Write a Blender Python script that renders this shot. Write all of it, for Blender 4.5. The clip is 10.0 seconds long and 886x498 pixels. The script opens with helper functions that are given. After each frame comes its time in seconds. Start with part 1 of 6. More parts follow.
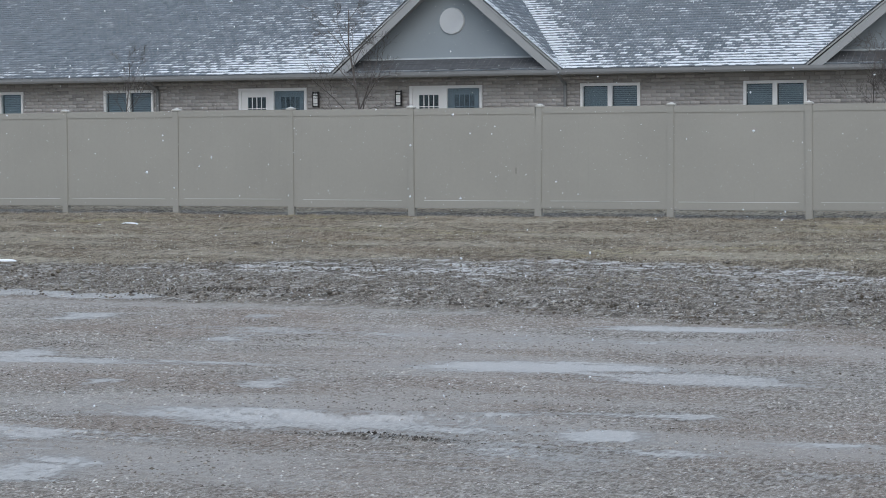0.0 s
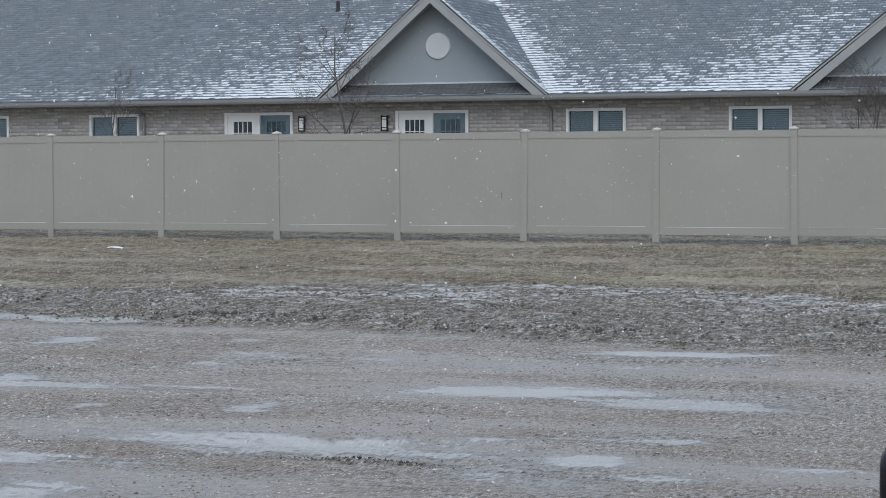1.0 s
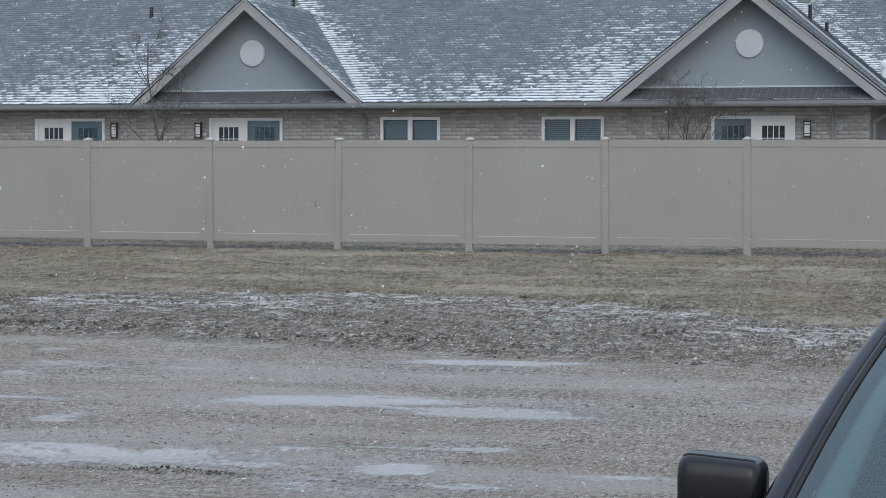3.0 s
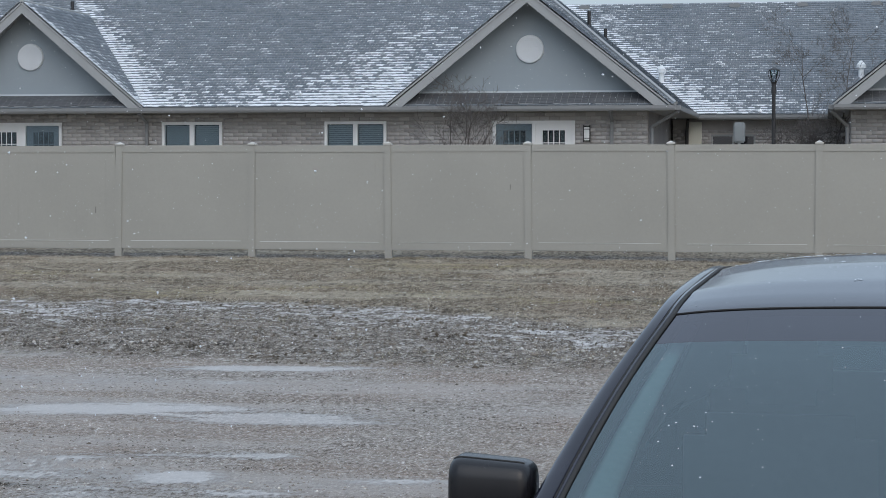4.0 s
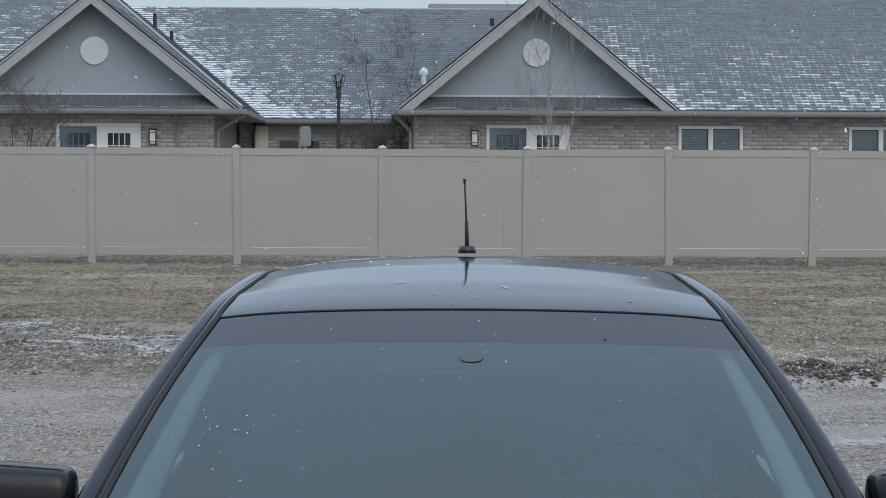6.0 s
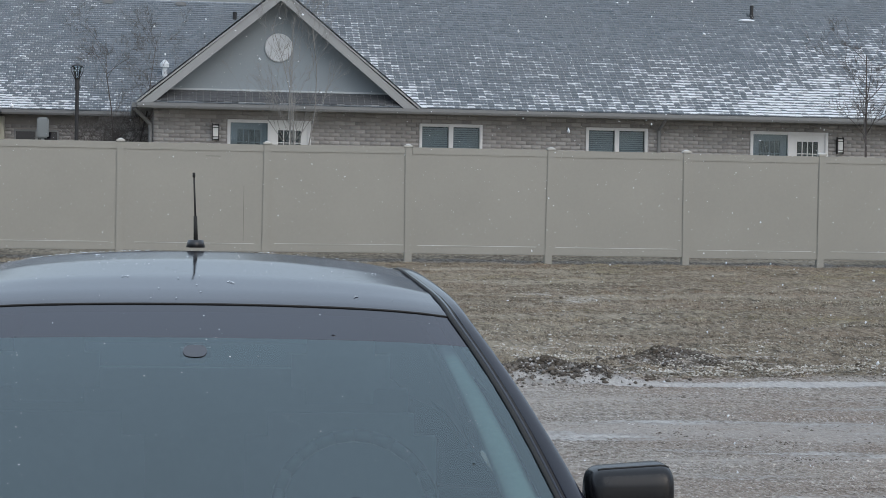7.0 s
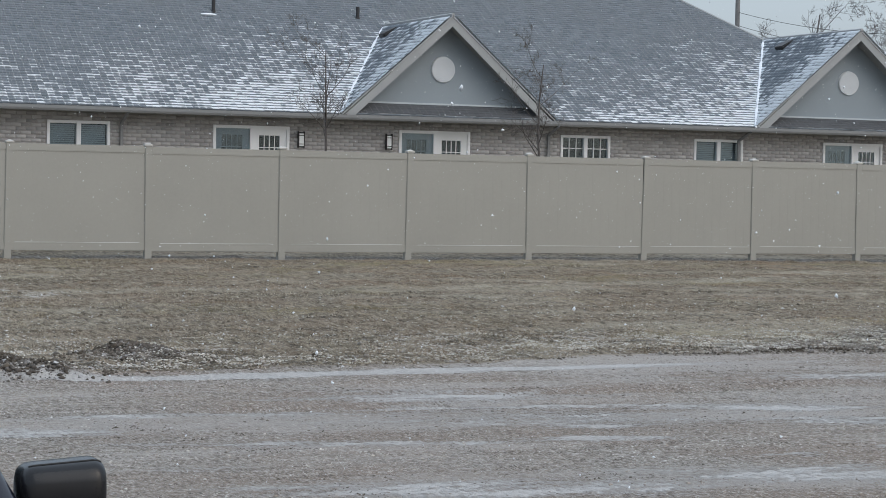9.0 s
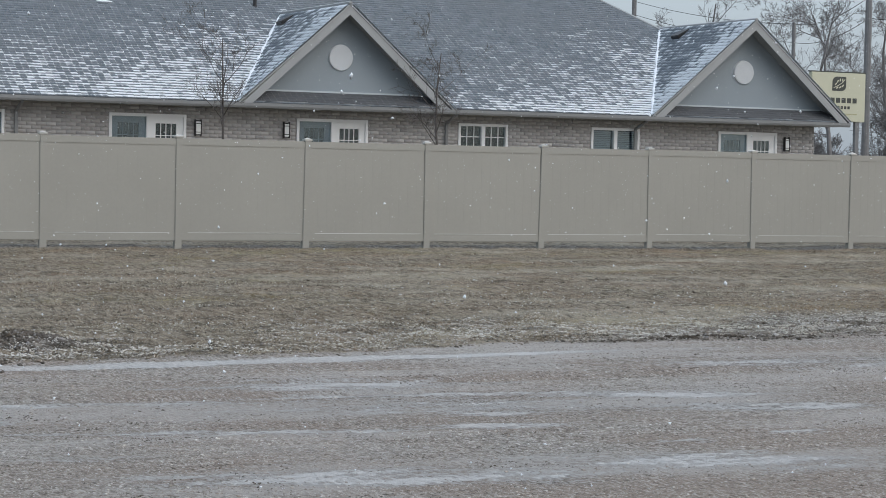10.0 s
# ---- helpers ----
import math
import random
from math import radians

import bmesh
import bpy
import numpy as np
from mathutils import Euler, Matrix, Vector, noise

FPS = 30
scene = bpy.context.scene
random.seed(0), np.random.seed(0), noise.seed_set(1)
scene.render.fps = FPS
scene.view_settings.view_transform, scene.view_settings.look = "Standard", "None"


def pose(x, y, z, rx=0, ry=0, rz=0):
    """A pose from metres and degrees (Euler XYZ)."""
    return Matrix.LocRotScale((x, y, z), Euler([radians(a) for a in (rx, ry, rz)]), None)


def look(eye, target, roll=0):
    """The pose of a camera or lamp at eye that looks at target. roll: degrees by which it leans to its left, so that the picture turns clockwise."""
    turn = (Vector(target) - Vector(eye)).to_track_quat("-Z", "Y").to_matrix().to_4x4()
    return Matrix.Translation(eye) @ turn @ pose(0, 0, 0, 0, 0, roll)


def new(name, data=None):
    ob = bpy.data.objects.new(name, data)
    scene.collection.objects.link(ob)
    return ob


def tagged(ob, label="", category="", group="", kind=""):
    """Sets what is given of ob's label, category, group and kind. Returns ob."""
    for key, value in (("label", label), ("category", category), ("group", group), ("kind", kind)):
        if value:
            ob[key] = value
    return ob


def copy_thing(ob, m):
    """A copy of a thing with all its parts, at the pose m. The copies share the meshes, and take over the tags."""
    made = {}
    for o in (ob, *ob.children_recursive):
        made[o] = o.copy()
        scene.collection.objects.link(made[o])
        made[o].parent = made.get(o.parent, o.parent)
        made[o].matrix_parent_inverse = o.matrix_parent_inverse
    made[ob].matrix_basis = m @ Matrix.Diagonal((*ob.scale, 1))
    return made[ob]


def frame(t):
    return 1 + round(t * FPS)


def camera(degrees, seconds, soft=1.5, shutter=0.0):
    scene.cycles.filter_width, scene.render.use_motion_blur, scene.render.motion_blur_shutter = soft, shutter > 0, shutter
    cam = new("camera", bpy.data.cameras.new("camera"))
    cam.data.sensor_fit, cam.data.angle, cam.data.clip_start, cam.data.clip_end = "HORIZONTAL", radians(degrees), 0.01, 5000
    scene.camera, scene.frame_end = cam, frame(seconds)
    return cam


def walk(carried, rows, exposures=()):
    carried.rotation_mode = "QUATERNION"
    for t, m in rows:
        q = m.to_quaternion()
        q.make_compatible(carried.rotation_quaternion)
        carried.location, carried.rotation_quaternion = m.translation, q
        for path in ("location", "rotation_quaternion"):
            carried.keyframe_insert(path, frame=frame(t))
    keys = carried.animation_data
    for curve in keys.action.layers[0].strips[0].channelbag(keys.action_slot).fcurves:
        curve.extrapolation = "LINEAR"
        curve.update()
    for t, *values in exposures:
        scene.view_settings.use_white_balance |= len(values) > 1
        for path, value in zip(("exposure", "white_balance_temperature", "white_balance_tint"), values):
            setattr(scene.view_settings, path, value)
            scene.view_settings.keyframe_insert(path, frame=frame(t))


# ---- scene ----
# Camera: a long lens, panned by hand from a standing place.
cam = camera(23.82, 10.0, soft=0.85)
# seconds, eye x, y, z, yaw, pitch, roll
ROWS = [
    (0, -0.112, -0.064, 1.700, 21.437, -3.193, -0.404),
    (0.5, -0.112, -0.064, 1.700, 21.422, -2.669, -0.361),
    (1, -0.110, -0.063, 1.700, 21.045, -2.521, -0.286),
    (1.5, -0.105, -0.061, 1.700, 20.047, -2.427, -0.239),
    (2, -0.100, -0.059, 1.700, 18.905, -2.461, -0.242),
    (3.3, -0.078, -0.053, 1.700, 14.685, -2.204, 0.082),
    (3.5, -0.072, -0.051, 1.700, 13.608, -2.153, -0.020),
    (4, -0.054, -0.048, 1.700, 10.134, -2.158, -0.015),
    (4.5, -0.038, -0.045, 1.700, 7.068, -2.170, 0.109),
    (5, -0.025, -0.044, 1.700, 4.690, -2.108, 0.242),
    (5.5, -0.009, -0.043, 1.700, 1.694, -2.011, 0.426),
    (5.7, -0.002, -0.043, 1.700, 0.389, -2.019, 0.219),
    (6.8, 0.038, -0.045, 1.700, -7.112, -2.083, 1.128),
    (7, 0.046, -0.046, 1.700, -8.621, -2.070, 1.102),
    (7.5, 0.067, -0.050, 1.700, -12.651, -2.052, 1.177),
    (8, 0.087, -0.055, 1.700, -16.437, -2.008, 1.145),
    (8.5, 0.104, -0.061, 1.700, -19.877, -1.945, 1.071),
    (9, 0.120, -0.067, 1.700, -23.096, -1.964, 1.177),
    (9.5, 0.132, -0.073, 1.700, -25.489, -2.070, 1.393),
    (10, 0.134, -0.074, 1.700, -25.868, -2.225, 1.194),
]
walk(cam, [(t, pose(x, y, z, 0, 0, yaw) @ pose(0, 0, 0, 90 + pitch, 0, 0) @ pose(0, 0, 0, 0, 0, roll)) for t, x, y, z, yaw, pitch, roll in ROWS],
     exposures=[(0, 0.18, 6140, 10), (2, 0.18, 6140, 10), (5.5, 0.18, 6130, 10), (7.5, 0.18, 6440, 10), (8.2, 0.18, 6470, 10), (10, 0.18, 6440, 10)])

# ---- light: an overcast winter sky ----
world = bpy.data.worlds.new("overcast_sky")
scene.world = world
world.use_nodes = True
wn, wl = world.node_tree.nodes, world.node_tree.links
wn.clear()
sky = wn.new("ShaderNodeTexSky")
sky.sky_type, sky.sun_disc = "NISHITA", False
sky.sun_elevation, sky.sun_rotation = radians(38), radians(150)
sky.air_density, sky.dust_density = 1.0, 4.0
w_sky = wn.new("ShaderNodeBackground")
w_sky.inputs["Strength"].default_value = 0.05
w_cloud = wn.new("ShaderNodeBackground")
w_cloud.inputs["Color"].default_value = (0.76, 0.88, 1.0, 1)
# an overcast sky is brightest overhead
w_co, w_xyz, w_up = wn.new("ShaderNodeTexCoord"), wn.new("ShaderNodeSeparateXYZ"), wn.new("ShaderNodeMapRange")
w_up.inputs["To Min"].default_value, w_up.inputs["To Max"].default_value = 0.40, 0.95
wl.new(w_co.outputs["Generated"], w_xyz.inputs[0])
wl.new(w_xyz.outputs["Z"], w_up.inputs["Value"])
wl.new(w_up.outputs[0], w_cloud.inputs["Strength"])
w_sum, w_out = wn.new("ShaderNodeAddShader"), wn.new("ShaderNodeOutputWorld")
wl.new(sky.outputs[0], w_sky.inputs["Color"])
wl.new(w_sky.outputs[0], w_sum.inputs[0])
wl.new(w_cloud.outputs[0], w_sum.inputs[1])
wl.new(w_sum.outputs[0], w_out.inputs[0])
sun = new("sun", bpy.data.lights.new("sun", "SUN"))
sun.data.energy, sun.data.angle, sun.data.color = 0.5, radians(60), (1.0, 0.98, 0.95)
sun.matrix_world = look((6, -34, 34), (0, 0, 0))


# ---- materials ----
def nodes_of(name):
    m = bpy.data.materials.new(name)
    m.use_nodes = True
    nt = m.node_tree
    return m, nt, nt.nodes["Principled BSDF"]


def nd(nt, kind, **kw):
    n = nt.nodes.new(kind)
    for k, v in kw.items():
        n.inputs[k].default_value = v
    return n


def rgba(c):
    return (c[0], c[1], c[2], 1)


def ramp(nt, src, a, b):
    r = nt.nodes.new("ShaderNodeMapRange")
    r.inputs["From Min"].default_value, r.inputs["From Max"].default_value = a, b
    nt.links.new(src, r.inputs["Value"])
    return r.outputs["Result"]


def mixc(nt, fac, a, b):
    m = nt.nodes.new("ShaderNodeMix")
    m.data_type = "RGBA"
    for sock, v in ((m.inputs[0], fac), (m.inputs[6], a), (m.inputs[7], b)):
        if isinstance(v, (int, float)):
            sock.default_value = v
        elif isinstance(v, tuple):
            sock.default_value = rgba(v)
        else:
            nt.links.new(v, sock)
    return m.outputs[2]


def calc(nt, op, a, b=0.0):
    m = nt.nodes.new("ShaderNodeMath")
    m.operation = op
    for sock, v in zip(m.inputs, (a, b)):
        if isinstance(v, (int, float)):
            sock.default_value = v
        else:
            nt.links.new(v, sock)
    return m.outputs[0]


def coords(nt, scale=(1, 1, 1), world_space=True):
    src = nt.nodes.new("ShaderNodeNewGeometry").outputs["Position"] if world_space else nt.nodes.new("ShaderNodeTexCoord").outputs["Object"]
    m = nt.nodes.new("ShaderNodeMapping")
    m.inputs["Scale"].default_value = scale
    nt.links.new(src, m.inputs["Vector"])
    return m.outputs[0]


def noise_tex(nt, scale, detail=4.0, vec=None, rough=0.55):
    n = nd(nt, "ShaderNodeTexNoise", Scale=scale, Detail=detail, Roughness=rough)
    if vec is not None:
        nt.links.new(vec, n.inputs["Vector"])
    return n.outputs["Fac"]


def bump(nt, bsdf, height, strength, distance):
    b = nd(nt, "ShaderNodeBump", Strength=strength, Distance=distance)
    nt.links.new(height, b.inputs["Height"])
    nt.links.new(b.outputs[0], bsdf.inputs["Normal"])


def plain(name, colour, rough=0.5, metal=0.0, vary=0.12, scale=3.0, fine=60.0, relief=0.15, spec=0.5, per_object=0.0, coat=0.0):
    """A surface of one colour with broad and fine variation, and fine relief."""
    m, nt, p = nodes_of(name)
    v = coords(nt)
    broad, grain = noise_tex(nt, scale, 5, v), noise_tex(nt, fine, 3, v)
    both = calc(nt, "ADD", calc(nt, "MULTIPLY", broad, 0.65), calc(nt, "MULTIPLY", grain, 0.35))
    dark = tuple(c * (1 - vary) for c in colour)
    light = tuple(min(1, c * (1 + vary)) for c in colour)
    col = mixc(nt, ramp(nt, both, 0.3, 0.7), dark, light)
    if per_object:
        info = nt.nodes.new("ShaderNodeObjectInfo")
        col = mixc(nt, calc(nt, "MULTIPLY", info.outputs["Random"], per_object), col, tuple(c * 0.5 for c in colour))
    nt.links.new(col, p.inputs["Base Color"])
    rr = nt.nodes.new("ShaderNodeMapRange")
    rr.inputs["To Min"].default_value, rr.inputs["To Max"].default_value = max(0.02, rough - 0.1), min(1, rough + 0.1)
    nt.links.new(both, rr.inputs["Value"])
    nt.links.new(rr.outputs[0], p.inputs["Roughness"])
    p.inputs["Metallic"].default_value = metal
    p.inputs["Specular IOR Level"].default_value = spec
    p.inputs["Coat Weight"].default_value = coat
    p.inputs["Coat Roughness"].default_value = 0.08
    if relief:
        bump(nt, p, grain, relief, 0.004)
    return m


def attr(nt, name):
    a = nt.nodes.new("ShaderNodeAttribute")
    a.attribute_name = name
    return a.outputs["Fac"]


def glass(name, tint=(0.9, 0.95, 0.95), rough=0.0, through_part=0.75, ior=1.6, gloss=(0.83, 0.96, 1.0)):
    """Thin sheet glass: clear, with a true mirror reflection by angle."""
    m, nt, p = nodes_of(name)
    nt.nodes.remove(p)
    out = nt.nodes["Material Output"]
    t = nd(nt, "ShaderNodeBsdfTransparent", Color=rgba(tuple(c * through_part for c in tint)))
    g = nd(nt, "ShaderNodeBsdfGlossy", Color=rgba(gloss), Roughness=rough)
    fr = nd(nt, "ShaderNodeFresnel", IOR=ior)
    mx = nt.nodes.new("ShaderNodeMixShader")
    nt.links.new(fr.outputs[0], mx.inputs[0])
    nt.links.new(t.outputs[0], mx.inputs[1])
    nt.links.new(g.outputs[0], mx.inputs[2])
    nt.links.new(mx.outputs[0], out.inputs[0])
    return m


def ground_material():
    """Frozen gravel, bare frosted soil and matted turf, mixed by the sheet's own attributes; ice lies over all."""
    m, nt, p = nodes_of("frozen_ground")
    v = coords(nt)
    vs = coords(nt, (0.3, 1.0, 1))
    vg = coords(nt, (1.0, 0.55, 1))
    grass, mud, ice, hoar = attr(nt, "grass"), attr(nt, "mud"), attr(nt, "ice"), attr(nt, "hoar")
    n_big, n_mid, n_fine, n_grit = noise_tex(nt, 0.5, 6, v), noise_tex(nt, 3.0, 6, v, 0.7), noise_tex(nt, 14, 5, v, 0.75), noise_tex(nt, 55, 4, vg, 0.8)
    n_dot = noise_tex(nt, 70, 2, coords(nt, (1.0, 0.35, 1)), 0.6)
    n_dash, n_tuft = noise_tex(nt, 34, 3, coords(nt, (1.0, 0.30, 1)), 0.65), noise_tex(nt, 17, 4, coords(nt, (1.0, 0.22, 1)), 0.7)
    n_str, n_str2 = noise_tex(nt, 1.1, 9, vs, 0.7), noise_tex(nt, 4.0, 8, vs, 0.75)
    # gravel
    gravel = mixc(nt, ramp(nt, n_fine, 0.36, 0.64), (0.205, 0.178, 0.152), (0.53, 0.487, 0.44))
    gravel = mixc(nt, calc(nt, "MULTIPLY", ramp(nt, n_big, 0.40, 0.58), 0.75), gravel, (0.335, 0.265, 0.215))
    gravel = mixc(nt, ramp(nt, n_grit, 0.55, 0.66), gravel, (0.74, 0.70, 0.66))
    gravel = mixc(nt, ramp(nt, n_grit, 0.44, 0.34), gravel, (0.095, 0.080, 0.066))
    gravel = mixc(nt, calc(nt, "MULTIPLY", ramp(nt, n_dot, 0.62, 0.70), 0.8), gravel, (0.82, 0.81, 0.80))
    patchy = calc(nt, "ADD", calc(nt, "MULTIPLY", ramp(nt, n_str2, 0.38, 0.60), 0.65), 0.25)
    gravel = mixc(nt, calc(nt, "MULTIPLY", ramp(nt, n_dash, 0.47, 0.36), patchy), gravel, (0.13, 0.108, 0.088))
    gravel = mixc(nt, calc(nt, "MULTIPLY", ramp(nt, n_dash, 0.55, 0.66), calc(nt, "MULTIPLY", patchy, 0.75)), gravel, (0.76, 0.72, 0.68))
    streak = calc(nt, "ADD", calc(nt, "MULTIPLY", n_str, 0.6), calc(nt, "MULTIPLY", n_str2, 0.4))
    n_lo = noise_tex(nt, 0.85, 2.5, vs, 0.5)
    soft_streak = calc(nt, "ADD", calc(nt, "ADD", calc(nt, "MULTIPLY", n_lo, 0.75), calc(nt, "MULTIPLY", streak, 0.4)), calc(nt, "MULTIPLY", calc(nt, "SUBTRACT", n_fine, 0.5), 0.22))
    frost = calc(nt, "MULTIPLY", ramp(nt, soft_streak, 0.545, 0.65), 0.60)
    gravel = mixc(nt, frost, gravel, (0.55, 0.517, 0.49))
    # turf
    turf = mixc(nt, ramp(nt, n_fine, 0.34, 0.66), (0.085, 0.068, 0.047), (0.44, 0.375, 0.28))
    turf = mixc(nt, calc(nt, "MULTIPLY", ramp(nt, n_mid, 0.5, 0.36), 0.75), turf, (0.065, 0.050, 0.036))
    turf = mixc(nt, calc(nt, "MULTIPLY", ramp(nt, n_big, 0.45, 0.7), 0.6), turf, (0.30, 0.225, 0.16))
    turf = mixc(nt, ramp(nt, n_grit, 0.44, 0.35), turf, (0.04, 0.032, 0.024))
    turf = mixc(nt, calc(nt, "MULTIPLY", ramp(nt, n_dot, 0.58, 0.68), 0.7), turf, (0.60, 0.54, 0.44))
    n_band = noise_tex(nt, 0.55, 5, coords(nt, (0.35, 1.3, 1)), 0.6)
    turf = mixc(nt, calc(nt, "MULTIPLY", ramp(nt, n_band, 0.50, 0.64), 0.55), turf, (0.50, 0.45, 0.36))
    # shadows between tufts are put into the colour as dark streaks
    turf = mixc(nt, calc(nt, "MULTIPLY", ramp(nt, n_tuft, 0.48, 0.38), 0.62), turf, (0.042, 0.033, 0.024))
    turf = mixc(nt, calc(nt, "MULTIPLY", ramp(nt, n_tuft, 0.55, 0.66), 0.6), turf, (0.54, 0.48, 0.385))
    # soil with frost in its hollows
    soil = mixc(nt, ramp(nt, n_fine, 0.36, 0.64), (0.085, 0.070, 0.056), (0.45, 0.40, 0.34))
    soil = mixc(nt, calc(nt, "MULTIPLY", ramp(nt, n_mid, 0.54, 0.40), 0.6), soil, (0.11, 0.088, 0.068))
    bits = calc(nt, "ADD", calc(nt, "MULTIPLY", n_str2, 0.42), calc(nt, "ADD", calc(nt, "MULTIPLY", n_fine, 0.3), calc(nt, "MULTIPLY", n_mid, 0.28)))
    bits = calc(nt, "ADD", bits, calc(nt, "MULTIPLY", hoar, 0.074))
    soil = mixc(nt, calc(nt, "MULTIPLY", ramp(nt, bits, 0.545, 0.60), 0.92), soil, (0.80, 0.79, 0.785))
    soil = mixc(nt, calc(nt, "MULTIPLY", ramp(nt, n_tuft, 0.49, 0.39), 0.66), soil, (0.05, 0.041, 0.032))
    soil = mixc(nt, calc(nt, "MULTIPLY", ramp(nt, n_tuft, 0.55, 0.65), 0.6), soil, (0.60, 0.57, 0.53))
    soil = mixc(nt, ramp(nt, n_grit, 0.45, 0.36), soil, (0.04, 0.033, 0.026))
    soil = mixc(nt, calc(nt, "MULTIPLY", ramp(nt, n_dot, 0.57, 0.66), 0.8), soil, (0.66, 0.63, 0.59))
    edge = calc(nt, "ADD", calc(nt, "MULTIPLY", calc(nt, "SUBTRACT", n_mid, 0.5), 0.9), calc(nt, "MULTIPLY", calc(nt, "SUBTRACT", n_fine, 0.5), 0.7))
    c = mixc(nt, ramp(nt, calc(nt, "ADD", grass, edge), 0.38, 0.62), gravel, turf)
    c = mixc(nt, ramp(nt, calc(nt, "ADD", mud, edge), 0.34, 0.70), c, soil)
    wob = calc(nt, "ADD", calc(nt, "MULTIPLY", calc(nt, "SUBTRACT", n_str, 0.5), 1.7), calc(nt, "MULTIPLY", calc(nt, "SUBTRACT", n_str2, 0.5), 1.9))
    wob = calc(nt, "ADD", wob, calc(nt, "MULTIPLY", calc(nt, "SUBTRACT", n_fine, 0.5), 1.0))
    wob = calc(nt, "ADD", wob, calc(nt, "MULTIPLY", calc(nt, "SUBTRACT", n_dash, 0.5), 0.9))
    icy = calc(nt, "MULTIPLY", ramp(nt, calc(nt, "ADD", ice, wob), 0.35, 0.66), 0.57)
    c = mixc(nt, icy, c, mixc(nt, n_fine, (0.44, 0.44, 0.44), (0.58, 0.58, 0.58)))
    nt.links.new(c, p.inputs["Base Color"])
    r = nt.nodes.new("ShaderNodeMapRange")
    r.inputs["To Min"].default_value, r.inputs["To Max"].default_value = 0.92, 0.62
    nt.links.new(icy, r.inputs["Value"])
    nt.links.new(r.outputs[0], p.inputs["Roughness"])
    p.inputs["Specular IOR Level"].default_value = 0.25
    h = calc(nt, "ADD", calc(nt, "MULTIPLY", n_fine, 0.6), calc(nt, "MULTIPLY", n_grit, 0.4))
    h = calc(nt, "MULTIPLY", h, calc(nt, "SUBTRACT", 1.0, calc(nt, "MULTIPLY", icy, 0.9)))
    bump(nt, p, h, 1.0, 0.09)
    return m


def scatter_material(name, stops, tint=(0.36, 0.33, 0.30), tint2=(0.30, 0.28, 0.26), pale=(0.45, 0.43, 0.41)):
    """Loose small pieces, each with a colour of its own."""
    m, nt, p = nodes_of(name)
    isl = nt.nodes.new("ShaderNodeNewGeometry").outputs["Random Per Island"]
    r = nt.nodes.new("ShaderNodeValToRGB")
    r.color_ramp.interpolation = "LINEAR"
    el = r.color_ramp.elements
    el[0].position, el[0].color = stops[0][0], rgba(stops[0][1])
    el[1].position, el[1].color = stops[-1][0], rgba(stops[-1][1])
    for at, c in stops[1:-1]:
        el.new(at).color = rgba(c)
    nt.links.new(isl, r.inputs[0])
    n = noise_tex(nt, 1.0, 5, coords(nt))
    n2 = noise_tex(nt, 0.45, 5, coords(nt), 0.65)
    dim = mixc(nt, calc(nt, "MULTIPLY", ramp(nt, n, 0.42, 0.62), 0.45), r.outputs[0], (0.17, 0.135, 0.10))
    xyz = nt.nodes.new("ShaderNodeSeparateXYZ")
    nt.links.new(nt.nodes.new("ShaderNodeNewGeometry").outputs["Position"], xyz.inputs[0])
    east = calc(nt, "ADD", calc(nt, "MULTIPLY", ramp(nt, xyz.outputs["X"], -3.0, 12.0), 0.58), 0.12)
    dim = mixc(nt, calc(nt, "MULTIPLY", ramp(nt, n2, 0.42, 0.58), east), dim, tint)
    n4, n5 = noise_tex(nt, 4.5, 5, coords(nt, (0.4, 1, 1)), 0.7), noise_tex(nt, 2.0, 6, coords(nt, (0.5, 1, 1)), 0.7)
    # dark streaks paint the shade between tufts and lumps
    dim = mixc(nt, calc(nt, "MULTIPLY", ramp(nt, n4, 0.52, 0.42), 0.85), dim, (0.07, 0.058, 0.043))
    dim = mixc(nt, calc(nt, "MULTIPLY", ramp(nt, n5, 0.52, 0.64), 0.6), dim, pale)
    n3 = noise_tex(nt, 0.22, 4, coords(nt, (1, 1.7, 1)), 0.6)
    dim = mixc(nt, calc(nt, "MULTIPLY", ramp(nt, n3, 0.52, 0.64), 0.6), dim, tint2)
    n6 = noise_tex(nt, 0.55, 5, coords(nt, (0.35, 1.3, 1)), 0.6)
    dim = mixc(nt, calc(nt, "MULTIPLY", ramp(nt, n6, 0.50, 0.62), 0.36), dim, pale)
    nt.links.new(dim, p.inputs["Base Color"])
    p.inputs["Roughness"].default_value = 0.9
    p.inputs["Specular IOR Level"].default_value = 0.2
    return m


